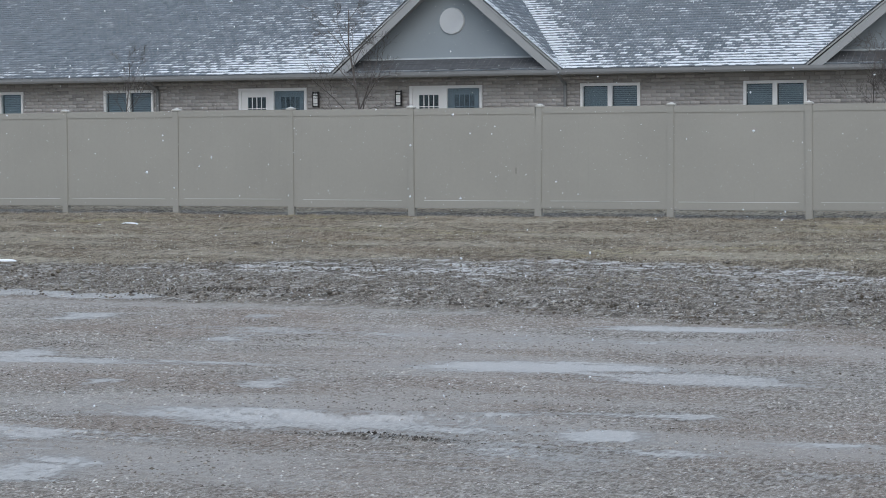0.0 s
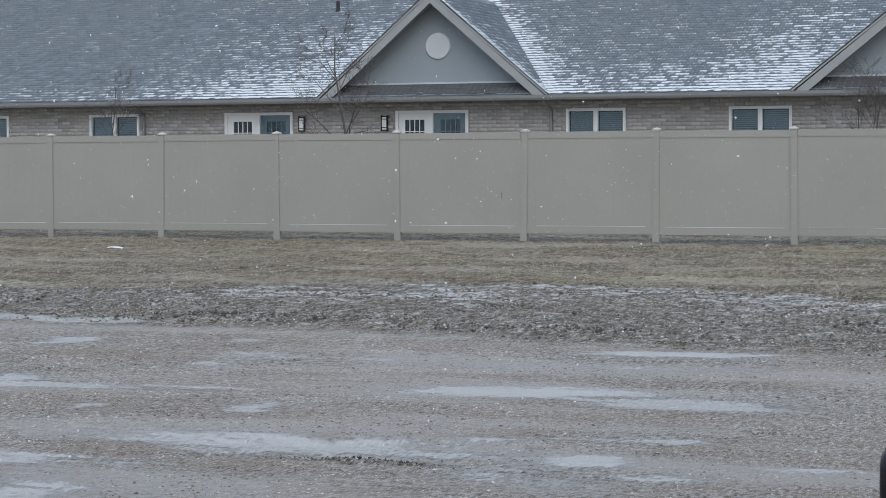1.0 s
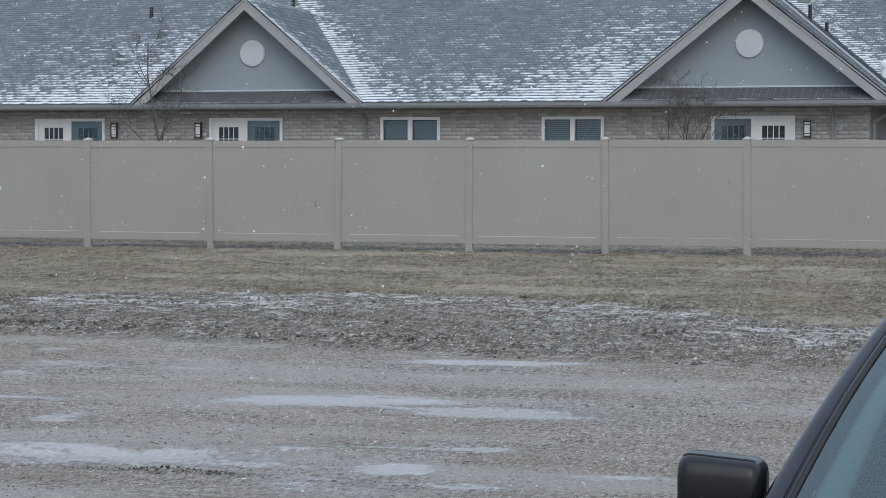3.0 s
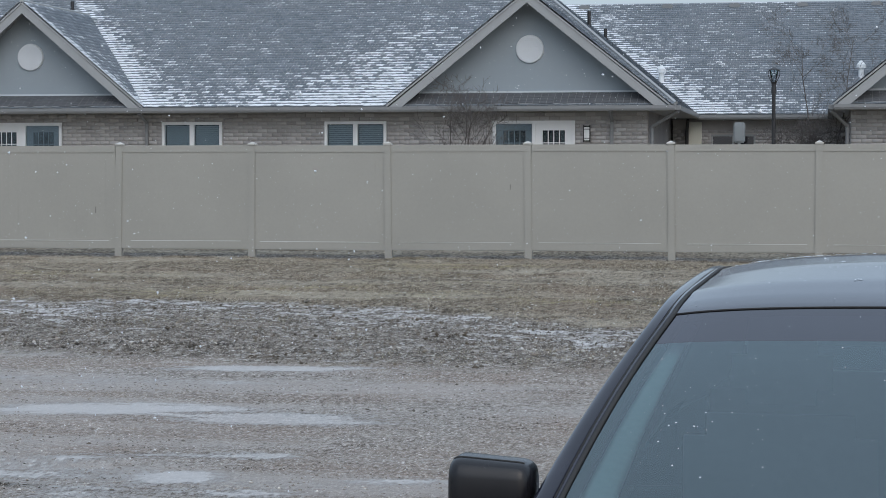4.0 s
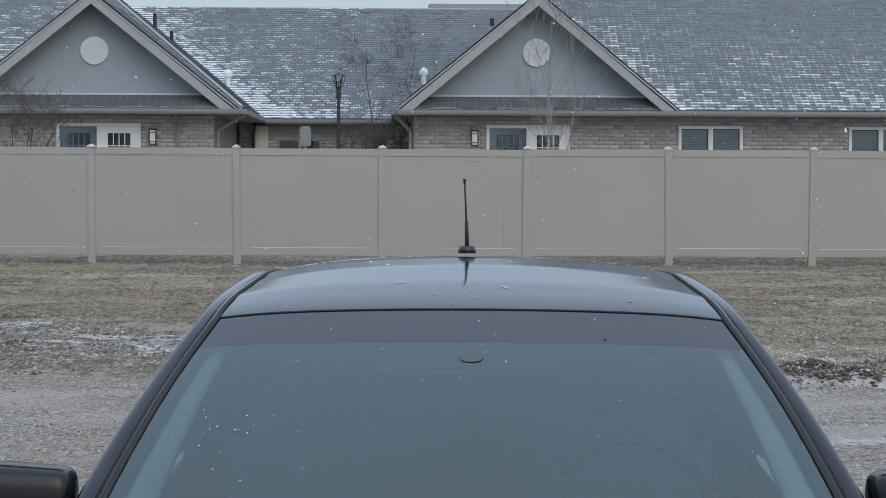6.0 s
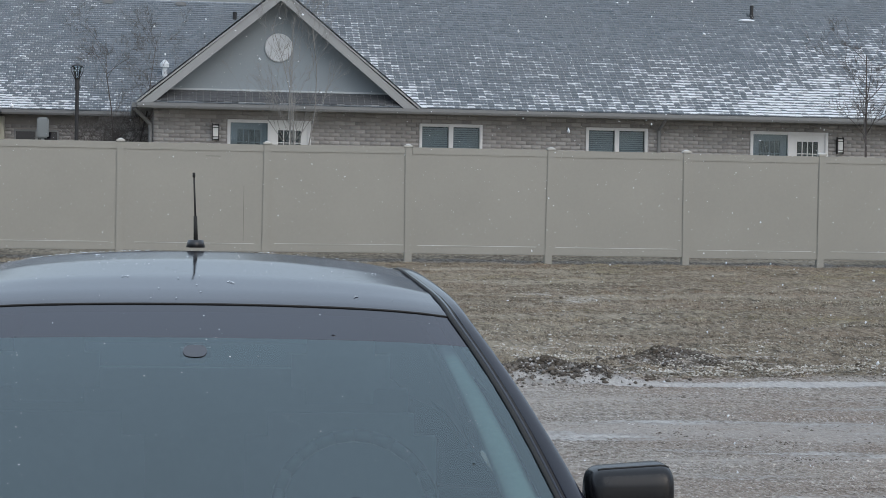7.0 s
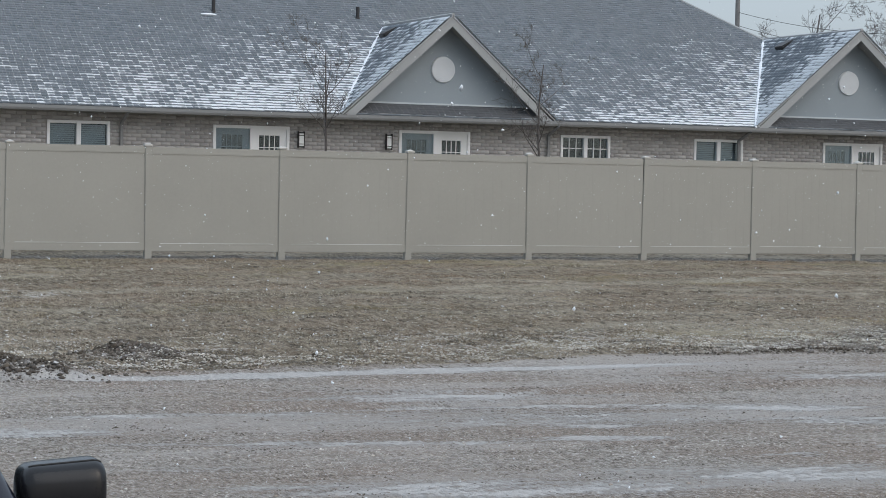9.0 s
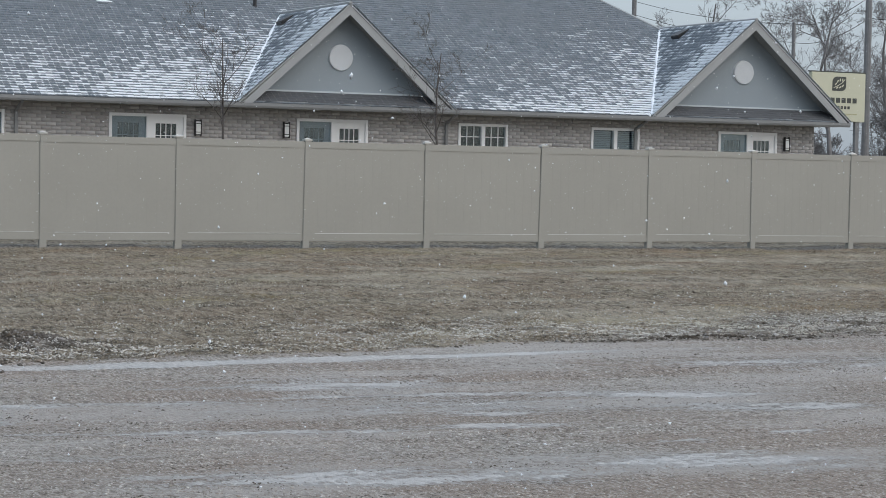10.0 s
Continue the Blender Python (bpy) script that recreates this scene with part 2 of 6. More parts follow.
def shingle_material():
    m, nt, p = nodes_of("asphalt_shingle")
    v = coords(nt)
    isl = nt.nodes.new("ShaderNodeNewGeometry").outputs["Random Per Island"]
    n_mid, n_fine, n_big = noise_tex(nt, 2.2, 5, v, 0.7), noise_tex(nt, 30, 3, v), noise_tex(nt, 0.5, 4, v)
    # snow haze is put into the shingle tones, bluer and lighter
    c = mixc(nt, isl, (0.125, 0.15, 0.175), (0.19, 0.22, 0.25))
    c = mixc(nt, ramp(nt, n_big, 0.4, 0.7), c, (0.155, 0.178, 0.20))
    c = mixc(nt, ramp(nt, n_fine, 0.5, 0.75), c, (0.29, 0.30, 0.325))
    cover = attr(nt, "snow")
    s = calc(nt, "ADD", cover, calc(nt, "MULTIPLY", calc(nt, "SUBTRACT", n_big, 0.5), 0.55))
    s = calc(nt, "ADD", s, calc(nt, "MULTIPLY", calc(nt, "SUBTRACT", isl, 0.5), 0.44))
    s = calc(nt, "ADD", s, calc(nt, "MULTIPLY", calc(nt, "SUBTRACT", n_mid, 0.5), 0.6))
    s = calc(nt, "ADD", s, calc(nt, "MULTIPLY", calc(nt, "SUBTRACT", noise_tex(nt, 7, 4, v, 0.7), 0.5), 0.7))
    # snow lodges against the butts of the next row and in the slots
    s = calc(nt, "ADD", s, calc(nt, "MULTIPLY", calc(nt, "SUBTRACT", attr(nt, "rise"), 0.5), 0.30))
    slot = calc(nt, "POWER", calc(nt, "ABSOLUTE", calc(nt, "SUBTRACT", calc(nt, "MULTIPLY", attr(nt, "run"), 2.0), 1.0)), 6.0)
    s = calc(nt, "ADD", s, calc(nt, "MULTIPLY", slot, 0.25))
    c = mixc(nt, calc(nt, "MULTIPLY", ramp(nt, s, 0.43, 0.68), 0.92), c, (0.72, 0.76, 0.80))
    nt.links.new(c, p.inputs["Base Color"])
    p.inputs["Roughness"].default_value = 0.85
    p.inputs["Specular IOR Level"].default_value = 0.25
    bump(nt, p, n_fine, 0.5, 0.01)
    return m


def brick_material():
    m, nt, p = nodes_of("tan_brick")
    v = coords(nt)
    isl = nt.nodes.new("ShaderNodeNewGeometry").outputs["Random Per Island"]
    rnd = nt.nodes.new("ShaderNodeObjectInfo").outputs["Random"]
    mixed = calc(nt, "FRACT", calc(nt, "ADD", isl, calc(nt, "MULTIPLY", rnd, 7.3)))
    n_big, n_fine = noise_tex(nt, 0.8, 4, v), noise_tex(nt, 40, 4, v)
    # brick tones raised and cooled to carry the haze before the house
    c = mixc(nt, mixed, (0.285, 0.282, 0.285), (0.52, 0.515, 0.515))
    c = mixc(nt, ramp(nt, n_big, 0.4, 0.75), c, (0.40, 0.38, 0.372))
    c = mixc(nt, ramp(nt, n_fine, 0.45, 0.8), c, (0.45, 0.425, 0.41))
    nt.links.new(c, p.inputs["Base Color"])
    p.inputs["Roughness"].default_value = 0.9
    bump(nt, p, n_fine, 0.5, 0.006)
    return m


def paint_black():
    m, nt, p = nodes_of("car_paint")
    v = coords(nt)
    n = noise_tex(nt, 5, 4, v)
    spots = noise_tex(nt, 45, 2, v)
    nt.links.new(mixc(nt, ramp(nt, n, 0.3, 0.7), (0.010, 0.011, 0.019), (0.016, 0.017, 0.028)), p.inputs["Base Color"])
    nt.links.new(calc(nt, "ADD", calc(nt, "MULTIPLY", ramp(nt, spots, 0.55, 0.8), 0.10), 0.09), p.inputs["Roughness"])
    p.inputs["Specular IOR Level"].default_value = 0.42
    p.inputs["Coat Weight"].default_value = 0.10
    p.inputs["Coat Roughness"].default_value = 0.07
    return m


M_GROUND = ground_material()
M_SHINGLE = shingle_material()
M_BRICK = brick_material()
# snow-free skirt shingle; its shade is put into a darker base colour
M_SKIRT = plain("shaded_skirt_shingle", (0.085, 0.09, 0.098), 0.9, vary=0.22, scale=3.0, fine=30, relief=0.4)
M_BAND = plain("pale_band", (0.48, 0.52, 0.55), 0.6, vary=0.05)
M_SCUFF = plain("scuffed_vinyl", (0.19, 0.183, 0.165), 0.7, vary=0.2)
M_RIME = plain("thin_rime", (0.64, 0.65, 0.64), 0.7, vary=0.12, scale=6)
M_MORTAR = plain("mortar", (0.40, 0.38, 0.36), 0.95, fine=90, relief=0.3)
M_VINYL = plain("beige_vinyl", (0.308, 0.301, 0.272), 0.45, vary=0.06, scale=0.8, fine=25, relief=0.04)
M_CAP = plain("pale_vinyl_cap", (0.47, 0.46, 0.43), 0.4, vary=0.05)
# the stucco's blue cast includes painted haze
M_STUCCO = plain("grey_stucco", (0.268, 0.308, 0.338), 0.9, vary=0.07, scale=0.7, fine=120, relief=0.5)
M_TRIM = plain("taupe_trim", (0.30, 0.312, 0.318), 0.55, vary=0.06)
M_GUTTER = plain("taupe_gutter", (0.20, 0.207, 0.212), 0.4, vary=0.06)
M_WHITE = plain("white_frame", (0.78, 0.79, 0.80), 0.4, vary=0.04)
M_VENT = plain("vent_louvre", (0.62, 0.65, 0.68), 0.5, vary=0.05)
# darkness of the unlit rooms is put into this colour
M_DARK = plain("painted_room_shade", (0.02, 0.025, 0.03), 0.9)
M_BLIND = plain("window_blind", (0.30, 0.34, 0.36), 0.7, vary=0.08)
# door leaf with the storm panel's shade put into the grey
M_SHADED_LEAF = plain("shaded_door_leaf", (0.33, 0.36, 0.38), 0.5, vary=0.05)
M_BLACK = plain("black_metal", (0.018, 0.018, 0.02), 0.45, vary=0.2)
M_PLASTIC = plain("black_plastic", (0.014, 0.014, 0.016), 0.33, vary=0.2, coat=0.15)
M_HOUSING = plain("mirror_housing", (0.010, 0.010, 0.012), 0.24, vary=0.15, spec=0.35, relief=0.05)
M_RUBBER = plain("rubber", (0.02, 0.02, 0.02), 0.8)
M_LAMP = plain("frosted_lamp_glass", (0.82, 0.84, 0.83), 0.3, vary=0.03)
M_PANE = glass("window_glass", (0.93, 0.97, 1.0), 0.0, 0.88, 1.6)
M_SCREEN = glass("windscreen_glass", (0.70, 0.92, 0.92), 0.0, 0.70, 2.0, (0.81, 0.95, 1.0))
M_TINT = plain("black_glazing", (0.012, 0.012, 0.02), 0.08, vary=0.05, relief=0, spec=0.9)
M_SIDE = glass("side_glass", (0.62, 0.9, 0.95), 0.0, 0.07, 1.04)
M_REAR = glass("rear_glass", (0.7, 0.92, 0.97), 0.0, 0.25, 1.4)
M_SEAT = plain("seat_cloth", (0.30, 0.33, 0.34), 0.9)
M_LINER = plain("headlining", (0.55, 0.57, 0.57), 0.95)
M_BARK = plain("bark", (0.10, 0.09, 0.085), 0.9, vary=0.25, scale=8)
M_BARK_PALE = plain("pale_bark", (0.25, 0.245, 0.235), 0.9, vary=0.2, scale=8)
# far bark: distance haze is put in as a paler grey
M_BARK_FAR = plain("hazed_bark", (0.17, 0.168, 0.172), 0.9, vary=0.2)
M_POLE = plain("weathered_pole", (0.17, 0.172, 0.178), 0.9, vary=0.2, scale=5)
M_SNOW = plain("snow", (0.8, 0.83, 0.87), 0.7, vary=0.03)
M_SIGN = plain("sign_face", (0.50, 0.50, 0.385), 0.5, vary=0.03)
M_INK = plain("sign_ink", (0.05, 0.055, 0.05), 0.6)
M_INK_PALE = plain("sign_small_ink", (0.35, 0.35, 0.22), 0.6)
M_PAINT = paint_black()
M_BLADES = scatter_material("dead_grass", ((0.0, (0.04, 0.031, 0.022)), (0.33, (0.21, 0.172, 0.125)), (0.66, (0.52, 0.46, 0.355)), (0.9, (0.66, 0.60, 0.485)), (1.0, (0.72, 0.69, 0.64))), (0.37, 0.25, 0.17), (0.40, 0.36, 0.20), (0.66, 0.615, 0.52))
M_PEBBLES = scatter_material("loose_gravel", ((0.0, (0.15, 0.13, 0.11)), (0.3, (0.34, 0.30, 0.26)), (0.6, (0.52, 0.48, 0.435)), (0.8, (0.70, 0.675, 0.64)), (1.0, (0.85, 0.845, 0.84))), (0.46, 0.40, 0.35), (0.48, 0.43, 0.37), (0.66, 0.62, 0.58))
M_CLODS = scatter_material("frozen_clods", ((0.0, (0.045, 0.037, 0.029)), (0.45, (0.13, 0.107, 0.084)), (0.72, (0.29, 0.25, 0.205)), (0.84, (0.58, 0.57, 0.56)), (1.0, (0.80, 0.81, 0.82))), (0.27, 0.235, 0.20), (0.28, 0.245, 0.205), (0.44, 0.40, 0.355))
M_LITTER = scatter_material("pale_litter", ((0.0, (0.40, 0.37, 0.31)), (0.5, (0.62, 0.59, 0.53)), (1.0, (0.80, 0.80, 0.79))), (0.6, 0.56, 0.5), (0.6, 0.58, 0.5), (0.75, 0.73, 0.7))
M_DIRT = scatter_material("dark_dirt", ((0.0, (0.034, 0.031, 0.029)), (0.55, (0.095, 0.087, 0.080)), (0.86, (0.20, 0.187, 0.175)), (1.0, (0.6, 0.61, 0.63))), (0.085, 0.073, 0.064), (0.08, 0.07, 0.062), (0.16, 0.145, 0.13))
M_TINTGLASS = glass("windscreen_shade_band", (0.25, 0.24, 0.33), 0.0, 0.35, 1.68, (0.93, 0.93, 1.0))
M_FROST = plain("snow_fleck", (0.60, 0.65, 0.70), 0.5, vary=0.02, relief=0)
M_PIPE_W = plain("pale_vent", (0.62, 0.65, 0.67), 0.45, vary=0.05)
M_BOX = plain("utility_box", (0.25, 0.275, 0.285), 0.5, vary=0.05)
M_CEDAR = plain("cedar_needles", (0.045, 0.06, 0.045), 0.8, vary=0.3)
M_CREAM = plain("cream_panel", (0.62, 0.62, 0.54), 0.5, vary=0.04)


# ---- mesh helpers ----
def thing(name, loc, label, category, group="", kind=""):
    ob = new(name)
    ob.location = loc
    ob.empty_display_size = 0.2
    return tagged(ob, label, category, group, kind)


def place_of(ob):
    m = ob.matrix_basis.copy()
    return place_of(ob.parent) @ ob.matrix_parent_inverse @ m if ob.parent else m


def own(ob, parent):
    if parent is not None:
        ob.parent = parent
        ob.matrix_parent_inverse = place_of(parent).inverted()
    return ob


def part(name, bm, material, parent=None, label="", smooth=False, kind=""):
    me = bpy.data.meshes.new(name)
    bm.to_mesh(me)
    bm.free()
    me.materials.append(material)
    if smooth:
        for f in me.polygons:
            f.use_smooth = True
    return tagged(own(new(name, me), parent), label, kind=kind)


def piece(name, me, parent, m):
    ob = own(new(name, me), parent)
    ob.matrix_basis = m
    return ob


def bulk(name, verts, faces, material, parent=None, label="", attrs=None, kind=""):
    """A mesh from numpy arrays: verts (n, 3), faces (k, 3 or 4)."""
    me = bpy.data.meshes.new(name)
    verts, faces = np.asarray(verts, np.float32), np.asarray(faces, np.int32)
    k, side = faces.shape
    me.vertices.add(len(verts))
    me.vertices.foreach_set("co", verts.ravel())
    me.loops.add(k * side)
    me.loops.foreach_set("vertex_index", faces.ravel())
    me.polygons.add(k)
    me.polygons.foreach_set("loop_start", np.arange(0, k * side, side, dtype=np.int32))
    for key, values in (attrs or {}).items():
        a = me.attributes.new(key, "FLOAT", "POINT")
        a.data.foreach_set("value", np.asarray(values, np.float32))
    me.update(calc_edges=True)
    me.materials.append(material)
    return tagged(own(new(name, me), parent), label, kind=kind)


def box(bm, x0, x1, y0, y1, z0, z1, bevel=0.0):
    r = bmesh.ops.create_cube(bm, size=1.0)
    vs = r["verts"]
    for v in vs:
        v.co = Vector((x0 + (v.co.x + 0.5) * (x1 - x0), y0 + (v.co.y + 0.5) * (y1 - y0), z0 + (v.co.z + 0.5) * (z1 - z0)))
    if bevel:
        es = list({e for v in vs for e in v.link_edges})
        bmesh.ops.bevel(bm, geom=es, offset=bevel, segments=2, affect="EDGES")
    return bm


def boxed(*a, bevel=0.0):
    return box(bmesh.new(), *a, bevel=bevel)


def rod(bm, a, b, r0, r1=None, sides=8):
    a, b = Vector(a), Vector(b)
    d = b - a
    res = bmesh.ops.create_cone(bm, cap_ends=True, segments=sides, radius1=r0, radius2=r0 if r1 is None else r1, depth=d.length)
    m = Matrix.Translation((a + b) / 2) @ d.to_track_quat("Z", "Y").to_matrix().to_4x4()
    bmesh.ops.transform(bm, matrix=m, verts=res["verts"])
    return bm


def prism(bm, outline, y0, y1):
    """A flat outline in x and z, given thickness from y0 to y1."""
    front = [bm.verts.new((x, y0, z)) for x, z in outline]
    back = [bm.verts.new((x, y1, z)) for x, z in outline]
    n = len(outline)
    bm.faces.new(front)
    bm.faces.new(back[::-1])
    for i in range(n):
        bm.faces.new((front[i], back[i], back[(i + 1) % n], front[(i + 1) % n]))
    bmesh.ops.recalc_face_normals(bm, faces=bm.faces)
    return bm


def sweep(bm, path, ra, rb, sides=10):
    """A rounded bar along a path; ra and rb are its half width and half height."""
    rings = []
    for i, p in enumerate(path):
        p = Vector(p)
        d = (Vector(path[min(i + 1, len(path) - 1)]) - Vector(path[max(i - 1, 0)])).normalized()
        a = d.cross(Vector((0, 0, 1))).normalized()
        b = a.cross(d)
        k_r = ra[i] if isinstance(ra, list) else 1.0
        wa, wb = (k_r, k_r * rb) if isinstance(ra, list) else (ra, rb)
        rings.append([bm.verts.new(p + a * wa * math.cos(t) + b * wb * math.sin(t)) for t in (2 * math.pi * k / sides for k in range(sides))])
    for r, q in zip(rings, rings[1:]):
        for k in range(sides):
            bm.faces.new((r[k], r[(k + 1) % sides], q[(k + 1) % sides], q[k]))
    bm.faces.new(rings[0][::-1]), bm.faces.new(rings[-1])
    bmesh.ops.recalc_face_normals(bm, faces=bm.faces)
    return bm


# ---- the ground ----
def smooth01(a, lo, hi):
    t = np.clip((a - lo) / (hi - lo), 0, 1)
    return t * t * (3 - 2 * t)


def wave(x, y, s, seed):
    """Cheap smooth noise from a few crossed waves."""
    rng = np.random.RandomState(seed)
    out = 0
    for k in range(6):
        a, f, ph = rng.uniform(0, 6.28), s * rng.uniform(0.5, 1.8), rng.uniform(0, 6.28)
        out = out + np.sin((x * math.cos(a) + y * math.sin(a)) * f + ph + 1.3 * np.sin(x * f * 0.37 + k))
    return out / 6


EDGE_X = [-60, -12, -9.5, -6.8, -5, -3, -1.8, 3.3, 4.9, 7.6, 9.6, 12, 13.5, 20, 60]
EDGE_Y = [19.0, 18.6, 18.2, 18.1, 17.6, 17.45, 17.1, 16.3, 16.9, 17.0, 17.6, 17.5, 17.8, 18.4, 21]


def lot_edge(x):
    return np.interp(x, EDGE_X, EDGE_Y)


def soil_top(x):
    """How far from the lot the bare soil reaches into the grass."""
    return np.interp(x, [-60, -13.5, -10, -5, -2.7, 0.5, 2.2, 9, 10, 14, 16, 20, 60], [22.5, 23.2, 25, 24.9, 22.4, 20.0, 17.4, 17.4, 18.2, 20.6, 21.2, 22, 24])


# sheets of ice on the lot: centre, half lengths, turn, strength
ICE_WEST = ((-4.95, 14.2, 1.05, 0.46, 0.06, 0.9), (-3.75, 13.85, 1.2, 0.44, -0.03, 0.9), (-5.5, 11.15, 1.5, 0.52, -0.06, 0.85), (-3.9, 11.9, 0.9, 0.14, 0.1, 0.6),
    (-8.6, 13.6, 1.9, 0.26, 0.1, 0.8), (-12.7, 18.7, 1.0, 0.28, 0.1, 1.6), (-11.2, 18.6, 0.65, 0.2, 0.1, 1.5), (-6.4, 12.6, 0.4, 0.14, 0, 0.7),
    (-7.0, 10.0, 3.0, 0.9, 0, 0.38), (-3.0, 10.3, 2.4, 0.7, 0, 0.42), (-6.0, 16.1, 5.0, 0.25, 0, 0.5), (-10.5, 12.2, 2.0, 0.5, 0, 0.45))
ICE_EAST = ((3.04, 13.36, 0.5951, 0.26, -0.12, 0.77), (3.8, 14.1, 0.529, 0.1625, -0.1, 0.72), (4.8, 14.05, 1.19, 0.195, -0.15, 0.72), (6.25, 14.85, 1.455, 0.52, -0.14, 0.64),
    (6.8, 14.05, 1.719, 0.1463, -0.15, 0.8), (5.6, 13.5, 2.38, 0.65, -0.14, 0.45), (4.5, 12.43, 1.587, 0.2113, -0.2, 0.74), (6.45, 12.2, 0.6612, 0.195, -0.2, 0.72),
    (6.8, 12.86, 0.529, 0.195, -0.11, 0.62), (3.6, 11.5, 0.4629, 0.1625, -0.2, 0.62), (8.8, 13.6, 1.455, 0.26, -0.23, 0.72), (9.1, 12.65, 1.19, 0.325, -0.23, 0.67),
    (7.06, 10.35, 1.587, 0.3575, -0.27, 0.64), (5, 10.3, 1.587, 0.455, -0.28, 0.62), (7.3, 11.2, 0.2645, 0.0975, -0.27, 0.72), (8.25, 11.4, 0.2645, 0.0975, -0.26, 0.72))
ICE_SMALL = ((6.6, 16.6, 3.97, 0.17, 0.06, 1.2), (12.5, 15.4, 3.97, 0.49, -0.1, 0.47), (-6.42, 12.7, 0.21, 0.34, 0.19, 1.1), (-7.57, 12.49, 0.21, 0.26, 0.19, 0.9), (-10.26, 16.73, 0.33, 0.51, 0.18, 1.0), (-8.11, 15.45, 0.24, 0.32, 0.19, 0.9),
    (-8.67, 17.1, 0.24, 0.31, 0.18, 0.9), (-6.65, 10.15, 0.21, 0.28, 0.2, 0.9), (-9.14, 13.94, 0.31, 0.49, 0.19, 0.9), (-5.94, 9.11, 0.33, 0.53, 0.2, 0.8),
    (-4.71, 17.05, 1.14, 0.27, 0.18, 0.9), (-4.33, 11.75, 0.31, 0.19, 0.2, 0.8), (-3.54, 11.03, 0.27, 0.27, 0.2, 0.9), (-3.28, 11.97, 0.25, 0.18, 0.2, 0.8),
    (-2.97, 10.58, 0.29, 0.19, 0.2, 0.8), (-2.33, 11.11, 0.45, 0.12, 0.2, 0.8))


def ice_at(X, Y):
    """How much ice lies on the lot."""
    ice = np.zeros_like(X)
    for cx, cy, rx, ry, turn, k in ICE_WEST + ICE_EAST + ICE_SMALL:
        dx, dy = X - cx, Y - cy
        u, w = dx * math.cos(turn) + dy * math.sin(turn), dy * math.cos(turn) - dx * math.sin(turn)
        ice = np.maximum(ice, np.exp(-((u / rx) ** 2 + (w / ry) ** 2) ** 1.5) * k)
    return ice


MOUNDS = ((3.45, 16.75, 0.55, 0.30), (2.6, 16.6, 0.5, 0.25), (4.85, 17.95, 0.42, 0.35), (-4.7, 10.62, 0.5, 0.07), (11.6, 17.55, 1.4, 0.10), (-9.3, 18.95, 1.9, 0.28), (-6.0, 18.6, 1.5, 0.2))


def ground_z(x, y):
    z = 0.15 * np.clip((y - 14) / 22, 0, 1) + 0.40 * smooth01(y, 36.5, 47)
    near = (1 - smooth01(np.hypot(x - 3, y - 20), 50, 80))
    soft = 1 - smooth01(x, -1.0, 3.0)
    lot = 1 - smooth01(y, lot_edge(x) - 0.5 - 0.8 * soft, lot_edge(x) + 0.6 + 0.8 * soft)
    z = z + near * ((1 - lot) * (0.03 + 0.030 * wave(x, y, 1.1, 3) + 0.022 * wave(x, y, 3.4, 4) + 0.030 * wave(x, y, 8.0, 44) + 0.026 * wave(x, y, 15.0, 45)) + lot * (0.012 * wave(x * 0.3, y, 2.2, 5) + 0.005 * wave(x, y, 9, 6)))
    for (cx, cy, rx, ry), h in zip(MOUNDS, (0.16, 0.14, 0.12, 0.03, 0.04, 0.06, 0.04)):
        z = z + h * np.exp(-(((x - cx) / rx) ** 2 + ((y - cy) / ry) ** 2)) * (0.75 + 0.6 * wave(x, y, 11, 15))
    # ruts that wheels pressed into the lot
    for cx, cy, half, depth in ((-5.0, 11.35, 1.1, 0.035), (-6.6, 11.6, 0.8, 0.02), (7.0, 14.3, 3.5, 0.02), (9.5, 15.0, 4.0, 0.02)):
        line = cy + 0.12 * np.sin((x - cx) * 1.3)
        z = z - depth * np.exp(-(((y - line) / 0.10) ** 2)) * np.exp(-(((x - cx) / half) ** 4)) + depth * 0.9 * np.exp(-(((y - line - 0.2) / 0.09) ** 2)) * np.exp(-(((x - cx) / half) ** 4)) * (0.6 + 0.4 * wave(x, y, 7, 8))
    return z


